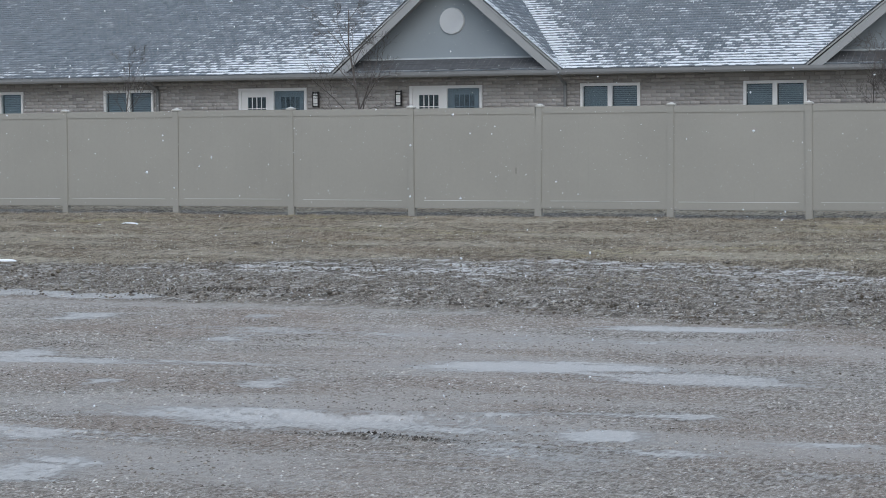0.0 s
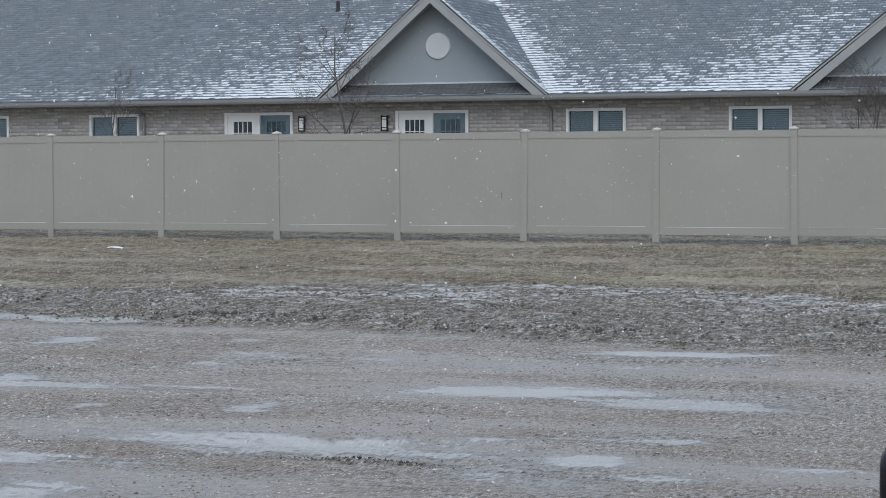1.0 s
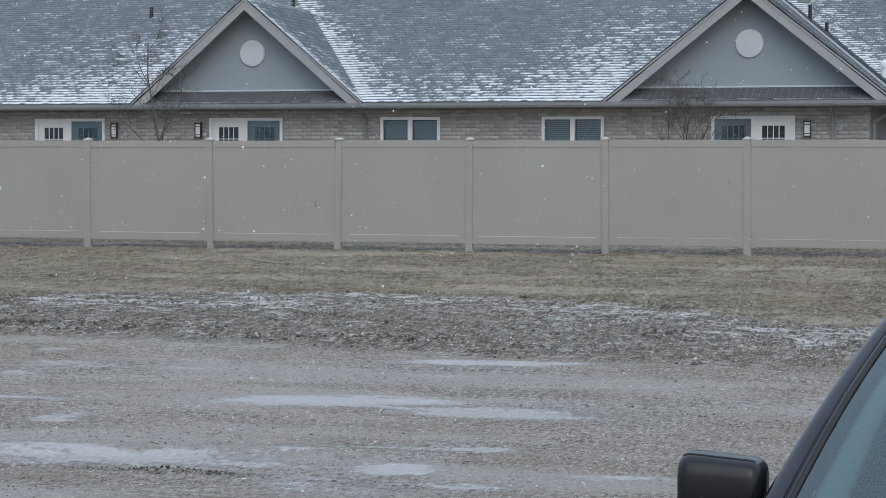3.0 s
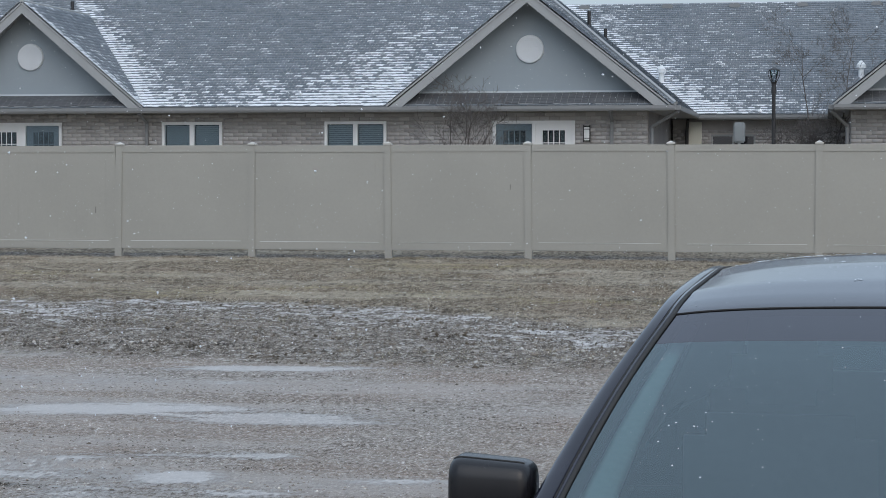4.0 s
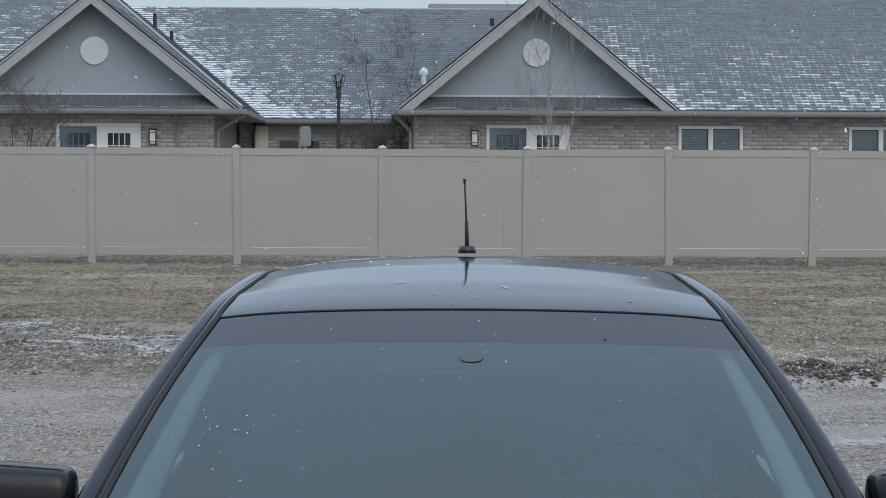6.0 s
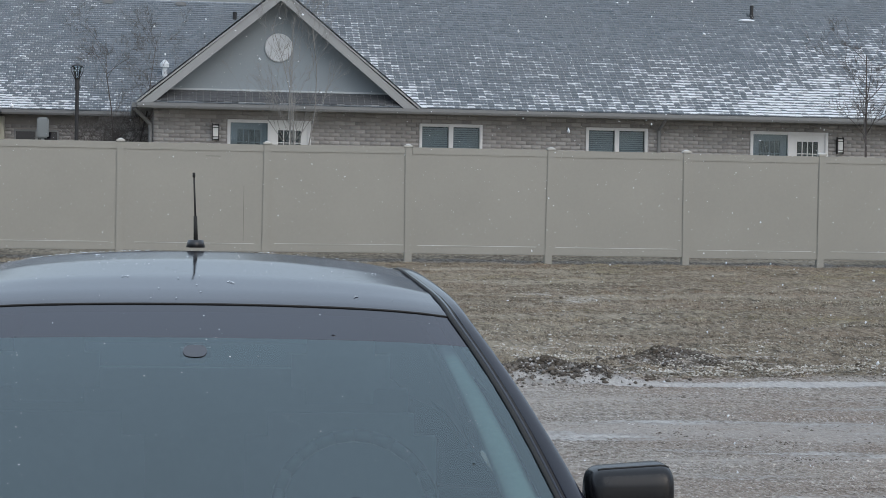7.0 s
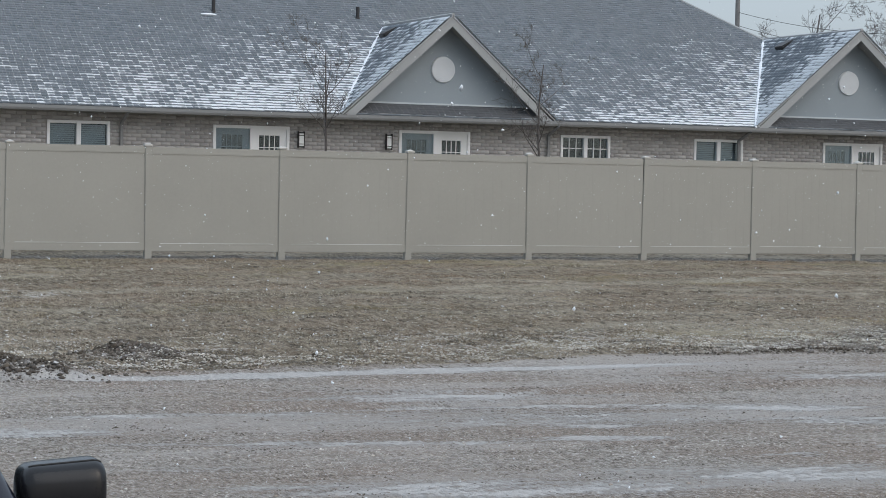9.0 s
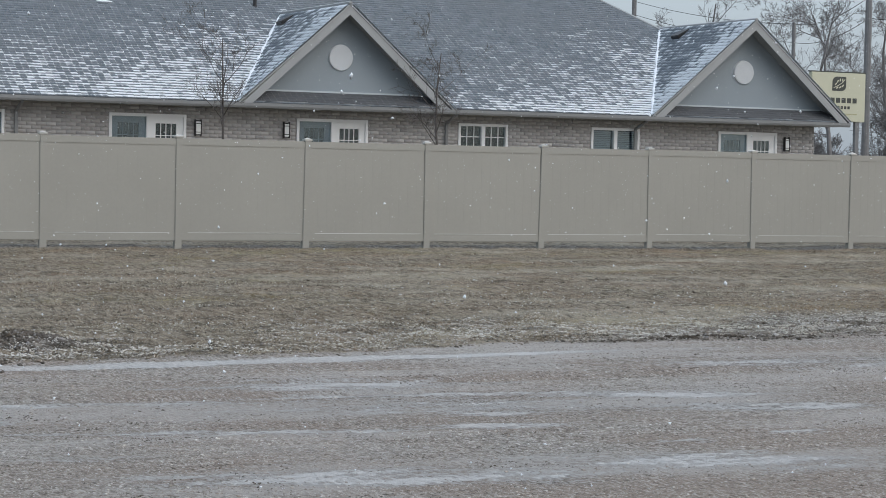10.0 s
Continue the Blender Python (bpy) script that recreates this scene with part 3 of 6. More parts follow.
def build_ground():
    xs = np.concatenate([[-3000, -900, -300, -120, -70], np.arange(-44, 50, 0.2), [75, 120, 300, 900, 3000]])
    ys = np.concatenate([[-3000, -600, -150, -40, -12, -4], np.arange(0, 10, 0.4), np.arange(10, 24, 0.1), np.arange(24, 38, 0.2), np.arange(38, 50, 0.5), [55, 65, 90, 150, 400, 1200, 3000]])
    X, Y = np.meshgrid(xs, ys)
    Z = ground_z(X, Y)
    n, k = len(xs), len(ys)
    idx = np.arange(n * k).reshape(k, n)
    faces = np.stack([idx[:-1, :-1], idx[:-1, 1:], idx[1:, 1:], idx[1:, :-1]], -1).reshape(-1, 4)
    e = lot_edge(X)
    soft = 1 - smooth01(X, -1.0, 3.0)
    grass = smooth01(Y, e - 0.25 - 0.9 * soft, e + 0.35 + 0.9 * soft)
    top = soil_top(X) + 0.5 * wave(X, Y, 0.9, 12)
    mud = smooth01(Y, e - 0.3 - 1.2 * soft, e + 0.3 + 1.0 * soft) * (1 - smooth01(Y, top - 1.6, top + 0.6)) * 0.95
    mud = np.where((X > 2.4) & (X < 9.0), 0.0, mud)
    # dark soil strip under the fence stands for the shade in its gap
    mud = np.maximum(mud, 0.95 * np.exp(-(((Y - 35.9) / 0.7) ** 4)))
    for cx, cy, rx, ry in MOUNDS:
        mud = np.maximum(mud, np.exp(-(((X - cx) / (rx * 1.3)) ** 4 + ((Y - cy) / (ry * 1.4)) ** 4)))
    # a trampled spot in the turf
    spot = np.exp(-(((X - 5.79) / 0.9) ** 2 + ((Y - 26.85) / 1.3) ** 2)) * (0.6 + 0.5 * wave(X, Y, 4.0, 61))
    mud = np.maximum(mud, 0.75 * spot)
    ice = ice_at(X, Y)
    hoar = np.zeros_like(X)
    for cx, cy, rx, ry in ((-4.6, 22.8, 2.2, 1.3), (-1.6, 20.6, 1.8, 1.2), (-9.5, 22.6, 3.0, 1.1), (15.5, 20.0, 2.5, 0.7), (-2.2, 22.2, 1.0, 0.8), (-7.0, 24.3, 4.0, 0.5)):
        hoar = np.maximum(hoar, np.exp(-(((X - cx) / rx) ** 2 + ((Y - cy) / ry) ** 2)))
    hoar = np.maximum(hoar, spot)
    for cx, cy, rx, ry in MOUNDS[:3] + MOUNDS[4:5]:
        hoar = hoar - 1.6 * np.exp(-(((X - cx) / (rx * 1.5)) ** 4 + ((Y - cy) / (ry * 1.8)) ** 4))
    # frost is also taken out under the fence, to deepen that painted shade
    hoar = hoar - 0.8 * smooth01(X, 8, 10) - 2.2 * smooth01(Y, 34.9, 35.5)
    ob = bulk("ground", np.stack([X, Y, Z], -1).reshape(-1, 3), faces, M_GROUND, attrs={"grass": grass.ravel(), "mud": mud.ravel(), "ice": ice.ravel(), "hoar": hoar.ravel()})
    tagged(ob, "frozen gravel lot with ice patches, running into dry winter grass", "ground", kind="structure")
    for f in ob.data.polygons:
        f.use_smooth = True
    return ob


ground = build_ground()

# ---- the fence ----
FENCE_Y, POST_0, PITCH = 35.54, -22.007, 2.44


def build_fence():
    fence = thing("fence", (0, FENCE_Y, 0.15), "beige vinyl privacy fence with capped posts along the dry grass", "fence")
    rng = random.Random(5)
    bm = boxed(-0.0635, 0.0635, -0.059, 0.059, -0.5, 2.0, bevel=0.008)
    post_me = bpy.data.meshes.new("post")
    bm.to_mesh(post_me); bm.free()
    post_me.materials.append(M_VINYL)
    bm = boxed(-0.074, 0.074, -0.070, 0.070, 0.0, 0.03, bevel=0.005)
    r = bmesh.ops.create_cone(bm, cap_ends=True, segments=4, radius1=0.094, radius2=0.012, depth=0.03)
    bmesh.ops.transform(bm, matrix=Matrix.Translation((0, 0, 0.044)) @ Matrix.Rotation(radians(45), 4, "Z"), verts=r["verts"])
    cap_me = bpy.data.meshes.new("post_cap")
    bm.to_mesh(cap_me); bm.free()
    cap_me.materials.append(M_CAP)
    inner = PITCH - 0.09
    rails = {}
    for nm, h, d in (("top_rail", 0.125, 0.046), ("bottom_rail", 0.14, 0.046)):
        bm = boxed(-inner / 2, inner / 2, -d, d, 0, h, bevel=0.008)
        rails[nm] = bpy.data.meshes.new(nm)
        bm.to_mesh(rails[nm]); bm.free()
        rails[nm].materials.append(M_VINYL)
    bm = boxed(-inner / 2 + 0.05, inner / 2 - 0.05, -0.0065, 0.0065, -0.003, 0.0046, bevel=0.0015)
    snow_me = bpy.data.meshes.new("rail_snow")
    bm.to_mesh(snow_me); bm.free()
    snow_me.materials.append(M_RIME)
    count = 13
    wb = inner / count
    bm = boxed(-wb / 2, wb / 2, -0.036, 0.036, 0, 1.58, bevel=0.0012)
    board_me = bpy.data.meshes.new("board")
    bm.to_mesh(board_me); bm.free()
    board_me.materials.append(M_VINYL)
    for k in range(-5, 27):
        x = POST_0 + PITCH * k
        g = float(ground_z(np.array(x), np.array(FENCE_Y)))
        lean, fore = rng.gauss(0, 0.4), rng.gauss(0, 0.05)
        base = pose(x, FENCE_Y, 0.13, fore, lean, rng.uniform(-1, 1))
        post = piece("post", post_me, fence, base)
        piece("post_cap", cap_me, post, base @ Matrix.Translation((0, 0, 2.0)))
        if k == 26:
            break
        xm = x + PITCH / 2
        tip = rng.gauss(0, 0.06)
        row = pose(xm, FENCE_Y, 0.31 + rng.gauss(0, 0.006), 0, tip, 0)
        piece("bottom_rail", rails["bottom_rail"], fence, row)
        piece("rail_snow", snow_me, fence, row @ Matrix.Translation((rng.uniform(-0.04, 0.04), -0.0395, 0.14)) @ Matrix.Diagonal((rng.uniform(0.88, 0.98), 1, rng.uniform(0.4, 1.0), 1)))
        piece("top_rail", rails["top_rail"], fence, row @ Matrix.Translation((0, 0, 1.69)))
        for i in range(count):
            piece("board", board_me, fence, row @ Matrix.Translation(((i + 0.5 - count / 2) * wb, 0, 0.125)))
    # a sprung seam and a few scuffs on the boards
    for x, z0, z1, w in ((2.02, 0.49, 1.42, 0.004), (-12.66, 0.94, 1.05, 0.009), (-5.24, 1.36, 1.45, 0.008), (1.50, 1.907, 1.919, 0.12)):
        part("scuff", boxed(x - w, x + w, FENCE_Y - 0.0385, FENCE_Y - 0.030, z0, z1, bevel=0.0015), M_SCUFF, fence, "dark scuff on a board")
    return fence


# ---- the houses ----
WALL_Y, EAVE_Y, EAVE_Z = 50.0, 49.35, 3.24
MAIN, SIDE = 0.55, 0.81
RIDGE_Y = 57.6
RIDGE_Z = EAVE_Z + MAIN * (RIDGE_Y - EAVE_Y)


def shingles(name, parent, corner, along, up, spans, slope_len, snow, label="", tab=0.165, course=0.142, thick=0.028, material=None):
    """Rows of shingle tabs on a roof plane. spans(v) gives the run of the row at v metres up the slope; snow(x, y, z, v) its cover."""
    along, up = np.array(along, float), np.array(up, float)
    along, up = along / np.linalg.norm(along), up / np.linalg.norm(up)
    nrm = np.cross(along, up)
    if nrm[2] < 0:
        nrm = -nrm
    corner = np.array(corner, float)
    rng = np.random.RandomState(len(name) + int(abs(corner[0]) * 7))
    V = []
    rows = int(slope_len / course)
    for i in range(rows):
        v0 = i * course
        a, b = spans(v0 + course * 0.5)
        if b - a < 0.1:
            continue
        u = np.arange(a - (tab * 0.5 if i % 2 else 0), b, tab)
        u1 = np.minimum(u + tab - 0.006, b)
        u0 = np.maximum(u, a)
        keep = u1 - u0 > 0.02
        u0, u1 = u0[keep], u1[keep]
        lift = thick + 0.28 * thick * rng.rand(len(u0))
        drop = rng.choice([0.0, 0.0, 0.012, 0.025], len(u0))
        for k, (uu, vv, hh) in enumerate(((u0, v0 - drop, 0 * lift - 0.004), (u1, v0 - drop, 0 * lift - 0.004), (u0, v0 - drop, lift), (u1, v0 - drop, lift), (u1, v0 + course + 0.02 + 0 * drop, 0 * lift), (u0, v0 + course + 0.02 + 0 * drop, 0 * lift))):
            P = corner + uu[:, None] * along + np.broadcast_to(vv, uu.shape)[:, None] * up + np.broadcast_to(hh, uu.shape)[:, None] * nrm
            if k == 0:
                block = []
            block.append(P)
        V.append(np.stack(block, 1))
    V = np.concatenate(V)
    n = len(V)
    base = np.arange(n)[:, None] * 6
    faces = np.concatenate([base + np.array([0, 1, 3, 2]), base + np.array([2, 3, 4, 5])])
    P = V.reshape(-1, 3)
    mid = np.repeat(V.mean(1), 6, 0)
    v_up = (mid - corner) @ up
    cover = np.asarray(snow(mid[:, 0], mid[:, 1], mid[:, 2], v_up), float)
    # butts lose their snow, putting the rows' shadow lines into the colour
    cover[np.arange(len(cover)) % 6 < 2] = -2.5
    rise = np.tile(np.array([0, 0, 0, 0, 1, 1], float), n)
    run = np.tile(np.array([0, 1, 0, 1, 1, 0], float), n)
    return bulk(name, P, faces, material or M_SHINGLE, parent, label, {"snow": cover, "rise": rise, "run": run}, kind="stuff")


def deck(name, pts, parent, thick=0.12, material=None):
    """A roof plane's solid deck under the shingles."""
    bm = bmesh.new()
    top = [bm.verts.new(p) for p in pts]
    low = [bm.verts.new((p[0], p[1], p[2] - thick)) for p in pts]
    n = len(pts)
    bm.faces.new(top)
    bm.faces.new(low[::-1])
    for i in range(n):
        bm.faces.new((top[i], low[i], low[(i + 1) % n], top[(i + 1) % n]))
    bmesh.ops.recalc_face_normals(bm, faces=bm.faces)
    return part(name, bm, material or M_TRIM, parent)


def drift(x, lees, v):
    """Snow that wind has left low on the slope and beside the gables: (eave x, amount, reach, side)."""
    s = 0.13 + np.where(x > 8, 0.24, 0.12) * np.exp(-v / 1.4) + 0.10 * wave(x, v * 2, 0.7, 41) - np.where(x > 8, 0.13, 0.0) * smooth01(v, 3.4, 6.0)
    for g, amount, reach, side in lees:
        # the valley leans in over the gable as it climbs
        d = (x - (g - side * v * 0.482 / 0.84)) * side
        s = s + amount * (d > -0.05) * np.exp(-(np.clip(d, 0, 99) / reach) ** (1.7 if reach > 2 else 1.0)) * np.exp(-((v / 6.0) ** 4)) * np.where(side < 0, 0.55 + 0.45 * np.exp(-v / 2.5), 1.0)
    return s


def cross_gable(house, xl, xr, apex_z, zc):
    """A gable to the front: stucco triangle, louvred vent, skirt roof, rake boards, and its two roof planes."""
    xc = (xl + xr) / 2
    sl = (apex_z - EAVE_Z) / (xr - xc)
    back = EAVE_Y + (apex_z - EAVE_Z) / MAIN + 0.3
    half = xr - xc
    g = part("gable", prism(bmesh.new(), [(xl + 0.12, EAVE_Z - 0.02), (xr - 0.12, EAVE_Z - 0.02), (xc, apex_z - 0.09)], WALL_Y - 0.16, WALL_Y + 0.1), M_STUCCO, house, "grey stucco gable with a round vent")
    # skirt of shingles under the stucco, and the pale band on top of it
    zs = EAVE_Z + 0.30
    inset = 0.30 / sl
    deck("skirt_roof", [(xl + 0.12, EAVE_Y - 0.03, EAVE_Z + 0.03), (xr - 0.12, EAVE_Y - 0.03, EAVE_Z + 0.03), (xr - inset - 0.2, WALL_Y - 0.17, zs), (xl + inset + 0.2, WALL_Y - 0.17, zs)], g, 0.03, M_TRIM)
    sv = math.hypot(WALL_Y - 0.17 - EAVE_Y + 0.03, zs - EAVE_Z - 0.03)
    shingles("skirt_shingles", g, (xl + 0.15, EAVE_Y - 0.03, EAVE_Z + 0.035), (1, 0, 0), (0, WALL_Y - 0.14 - EAVE_Y, zs - EAVE_Z - 0.03), lambda v: (v * 0.6, xr - xl - 0.3 - v * 0.6), sv, lambda x, y, z, v: -0.4 + 0 * x, thick=0.012, material=M_SKIRT)
    part("band", boxed(xl + inset + 0.28, xr - inset - 0.28, WALL_Y - 0.20, WALL_Y - 0.155, zs + 0.0, zs + 0.045, bevel=0.006), M_BAND, g)
    # rake boards
    for side in (-1, 1):
        xe = xl if side < 0 else xr
        w = 0.20
        dz = w * math.hypot(1, sl)
        bm = prism(bmesh.new(), [(xe - side * 0.02, EAVE_Z - 0.06), (xc, apex_z - 0.02), (xc, apex_z - 0.02 - dz), (xe - side * (dz / sl), EAVE_Z - 0.06)], EAVE_Y - 0.10, EAVE_Y - 0.05)
        part("rake_board", bm, M_TRIM, g)
        bm = prism(bmesh.new(), [(xe - side * 0.05, EAVE_Z - 0.01), (xc, apex_z - 0.06), (xc, apex_z - 0.15), (xe - side * 0.12, EAVE_Z - 0.01)], EAVE_Y - 0.05, WALL_Y - 0.16)
        part("rake_soffit", bm, M_TRIM, g)
        # roof plane of this side
        pts = [(xe + side * 0.03, EAVE_Y - 0.12, EAVE_Z), (xc, EAVE_Y - 0.12, apex_z), (xc, back, apex_z), (xe + side * 0.03, EAVE_Y + 0.25, EAVE_Z)]
        deck("gable_roof", pts, g, 0.05)
        ln = math.hypot(half, apex_z - EAVE_Z)
        depth = back - EAVE_Y + 0.12
        rows = shingles("gable_shingles", g, (xe + side * 0.05, EAVE_Y - 0.14, EAVE_Z + 0.008), (0, 1, 0), (-side * half, 0, apex_z - EAVE_Z), lambda v, d=depth, l=ln: (0, 0.35 + (d - 0.35) * v / l), ln,
                 (lambda x, y, z, v: 0.37 + 0.45 * np.exp(-((y - EAVE_Y) / 0.85) ** 2) + 0.75 * np.exp(-np.abs(EAVE_Y + (z - EAVE_Z) / MAIN - y) / 0.13)) if side < 0 else (lambda x, y, z, v: 0.20 + 0.60 * np.exp(-(y - EAVE_Y) / 0.3)), thick=0.010)
    if xl > 8:
        rng = random.Random(int(xl))
        line = []
        for k in range(41):
            z = EAVE_Z + (apex_z - EAVE_Z) * 0.965 * k / 40
            line.append((xl + (z - EAVE_Z) / sl + rng.gauss(0, 0.012), EAVE_Y + (z - EAVE_Z) / MAIN - 0.03, z + 0.035))
        part("valley_snow", sweep(bmesh.new(), line, [0.02] + [rng.uniform(0.035, 0.075) for _ in range(39)] + [0.02], 0.55, 7), M_SNOW, g, "line of snow lodged in the roof valley")
    bm = bmesh.new()
    rod(bm, (xc, EAVE_Y - 0.12, apex_z + 0.012), (xc, back, apex_z + 0.012), 0.05, sides=6)
    part("ridge_cap", bm, M_TRIM, g)
    # round louvred vent
    bm = bmesh.new()
    r = bmesh.ops.create_cone(bm, cap_ends=True, segments=40, radius1=0.34, radius2=0.325, depth=0.05)
    bmesh.ops.transform(bm, matrix=Matrix.Translation((xc, WALL_Y - 0.185, zc)) @ Matrix.Rotation(radians(90), 4, "X"), verts=r["verts"])
    vent = part("gable_vent", bm, M_VENT, g, "round pale louvred vent")
    return xc, apex_z, vent, zc


def vent_slats(vent, xc, zc):
    bm = bmesh.new()
    n = 12
    for i in range(n):
        z = zc - 0.29 + 0.58 * (i + 0.5) / n
        w = math.sqrt(max(0.02, 0.315 ** 2 - (z - zc) ** 2))
        box(bm, xc - w, xc + w, WALL_Y - 0.228, WALL_Y - 0.212, z - 0.014, z + 0.014)
    return bm


def pierced_wall(x0, x1, holes, z0, z1):
    """One wall with openings through it: holes as (x0, x1, z0, z1)."""
    xs = sorted({x0, x1, *(h[0] for h in holes), *(h[1] for h in holes)})
    zs = sorted({z0, z1, *(h[2] for h in holes), *(h[3] for h in holes)})
    solid = {(i, j) for i in range(len(xs) - 1) for j in range(len(zs) - 1) if not any(h[0] - 1e-6 < xs[i] and xs[i + 1] < h[1] + 1e-6 and h[2] - 1e-6 < zs[j] and zs[j + 1] < h[3] + 1e-6 for h in holes)}
    bm, made = bmesh.new(), {}

    def vert(i, j, k):
        if (i, j, k) not in made:
            made[i, j, k] = bm.verts.new((xs[i], WALL_Y + 0.2 * k, zs[j]))
        return made[i, j, k]

    for i, j in solid:
        bm.faces.new((vert(i, j, 0), vert(i + 1, j, 0), vert(i + 1, j + 1, 0), vert(i, j + 1, 0)))
        bm.faces.new((vert(i, j + 1, 1), vert(i + 1, j + 1, 1), vert(i + 1, j, 1), vert(i, j, 1)))
        for ni, nj, p, q in ((i - 1, j, (i, j), (i, j + 1)), (i + 1, j, (i + 1, j + 1), (i + 1, j)), (i, j - 1, (i + 1, j), (i, j)), (i, j + 1, (i, j + 1), (i + 1, j + 1))):
            if (ni, nj) not in solid:
                bm.faces.new((vert(*p, 0), vert(*q, 0), vert(*q, 1), vert(*p, 1)))
    bmesh.ops.recalc_face_normals(bm, faces=bm.faces)
    return bm


def bricks(parent, x0, x1, holes, z0, z1, y_face):
    """Running-bond brick facing; the bricks of the middle stretch are objects of their own."""
    L, H, J, D = 0.245, 0.083, 0.011, 0.022
    cells, rng = [], np.random.RandomState(int(abs(x0) * 10))
    row, z = 0, z0
    while z + H <= z1 + 0.001:
        x = x0 - (L / 2 if row % 2 else 0)
        while x < x1:
            a, b = max(x, x0), min(x + L - J, x1)
            runs = [(a, b)]
            for hx0, hx1, hz0, hz1 in holes:
                if z + H > hz0 and z < hz1:
                    cut = []
                    for p, q in runs:
                        if q <= hx0 or p >= hx1:
                            cut.append((p, q))
                        else:
                            if p < hx0: cut.append((p, hx0))
                            if q > hx1: cut.append((hx1, q))
                    runs = cut
            cells += [(p, q, z) for p, q in runs if q - p > 0.03]
            x += L
        row += 1
        z += H + J
    single, rest = [], []
    for c in cells:
        (single if -13.0 < c[0] < 12.0 and c[2] > z1 - 0.28 and abs(c[1] - c[0] - (L - J)) < 1e-6 else rest).append(c)
    single, rest = single[:300], rest + single[300:]
    if rest:
        A = np.array(rest)
        n = len(A)
        d = D * rng.uniform(0.75, 1.1, n)
        xa, xb, za = A[:, 0], A[:, 1], A[:, 2]
        e = 0.004
        back = y_face + 0 * d
        front = y_face - d
        V = np.stack([np.stack(p, -1) for p in ((xa, back, za), (xb, back, za), (xb, back, za + H), (xa, back, za + H), (xa + e, front, za + e), (xb - e, front, za + e), (xb - e, front, za + H - e), (xa + e, front, za + H - e))], 1)
        b = np.arange(n)[:, None] * 8
        F = np.concatenate([b + np.array(q) for q in ((4, 5, 6, 7), (0, 1, 5, 4), (1, 2, 6, 5), (2, 3, 7, 6), (3, 0, 4, 7))])
        bulk("brickwork", V.reshape(-1, 3), F, M_BRICK, parent, kind="stuff")
    return single, (L - J, H, D)


def window_unit(house, x, z_top, w, h, slats=True, grid=False):
    """A white double window: frame, sill, two panes, blinds behind."""
    y = WALL_Y
    bm = bmesh.new()
    fw = 0.07
    box(bm, x, x + fw, y - 0.05, y + 0.09, z_top - h, z_top, bevel=0.006)
    box(bm, x + w - fw, x + w, y - 0.05, y + 0.09, z_top - h, z_top, bevel=0.006)
    box(bm, x + fw, x + w - fw, y - 0.05, y + 0.09, z_top - fw, z_top, bevel=0.006)
    box(bm, x + fw, x + w - fw, y - 0.05, y + 0.09, z_top - h, z_top - h + fw, bevel=0.006)
    box(bm, x + w / 2 - 0.055, x + w / 2 + 0.055, y - 0.055, y + 0.09, z_top - h + fw, z_top - fw, bevel=0.006)
    win = part("window", bm, M_WHITE, house, "white-framed double window with dark panes")
    part("window_sill", boxed(x - 0.05, x + w + 0.05, y - 0.10, y + 0.05, z_top - h - 0.05, z_top - h - 0.002, bevel=0.008), M_TRIM, win)
    for a, b in ((x + fw, x + w / 2 - 0.055), (x + w / 2 + 0.055, x + w - fw)):
        part("pane", boxed(a, b, y + 0.03, y + 0.036, z_top - h + fw, z_top - fw), M_PANE, win)
        if slats:
            bm = bmesh.new()
            n = int((h - 2 * fw) / 0.05)
            for i in range(n):
                z = z_top - fw - 0.02 - 0.05 * i
                box(bm, a + 0.01, b - 0.01, y + 0.120, y + 0.126, z - 0.046, z - 0.003)
            part("blind", bm, M_BLIND, win)
        if grid:
            bm = bmesh.new()
            for i in (1, 2):
                xx = a + (b - a) * i / 3
                box(bm, xx - 0.012, xx + 0.012, y + 0.005, y + 0.028, z_top - h + fw, z_top - fw)
            for i in (1, 2, 3):
                zz = z_top - fw - (h - 2 * fw) * i / 4
                box(bm, a, b, y + 0.005, y + 0.026, zz - 0.012, zz + 0.012)
            part("muntins", bm, M_WHITE, win)
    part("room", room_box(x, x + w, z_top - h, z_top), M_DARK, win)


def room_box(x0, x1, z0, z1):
    """A box behind an opening, open to the front; near-black colour stands for room shade."""
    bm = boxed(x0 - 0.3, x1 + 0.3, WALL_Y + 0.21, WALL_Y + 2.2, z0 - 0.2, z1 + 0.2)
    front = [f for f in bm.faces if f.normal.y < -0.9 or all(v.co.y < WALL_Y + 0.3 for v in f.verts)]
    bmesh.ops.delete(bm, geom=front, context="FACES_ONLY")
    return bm


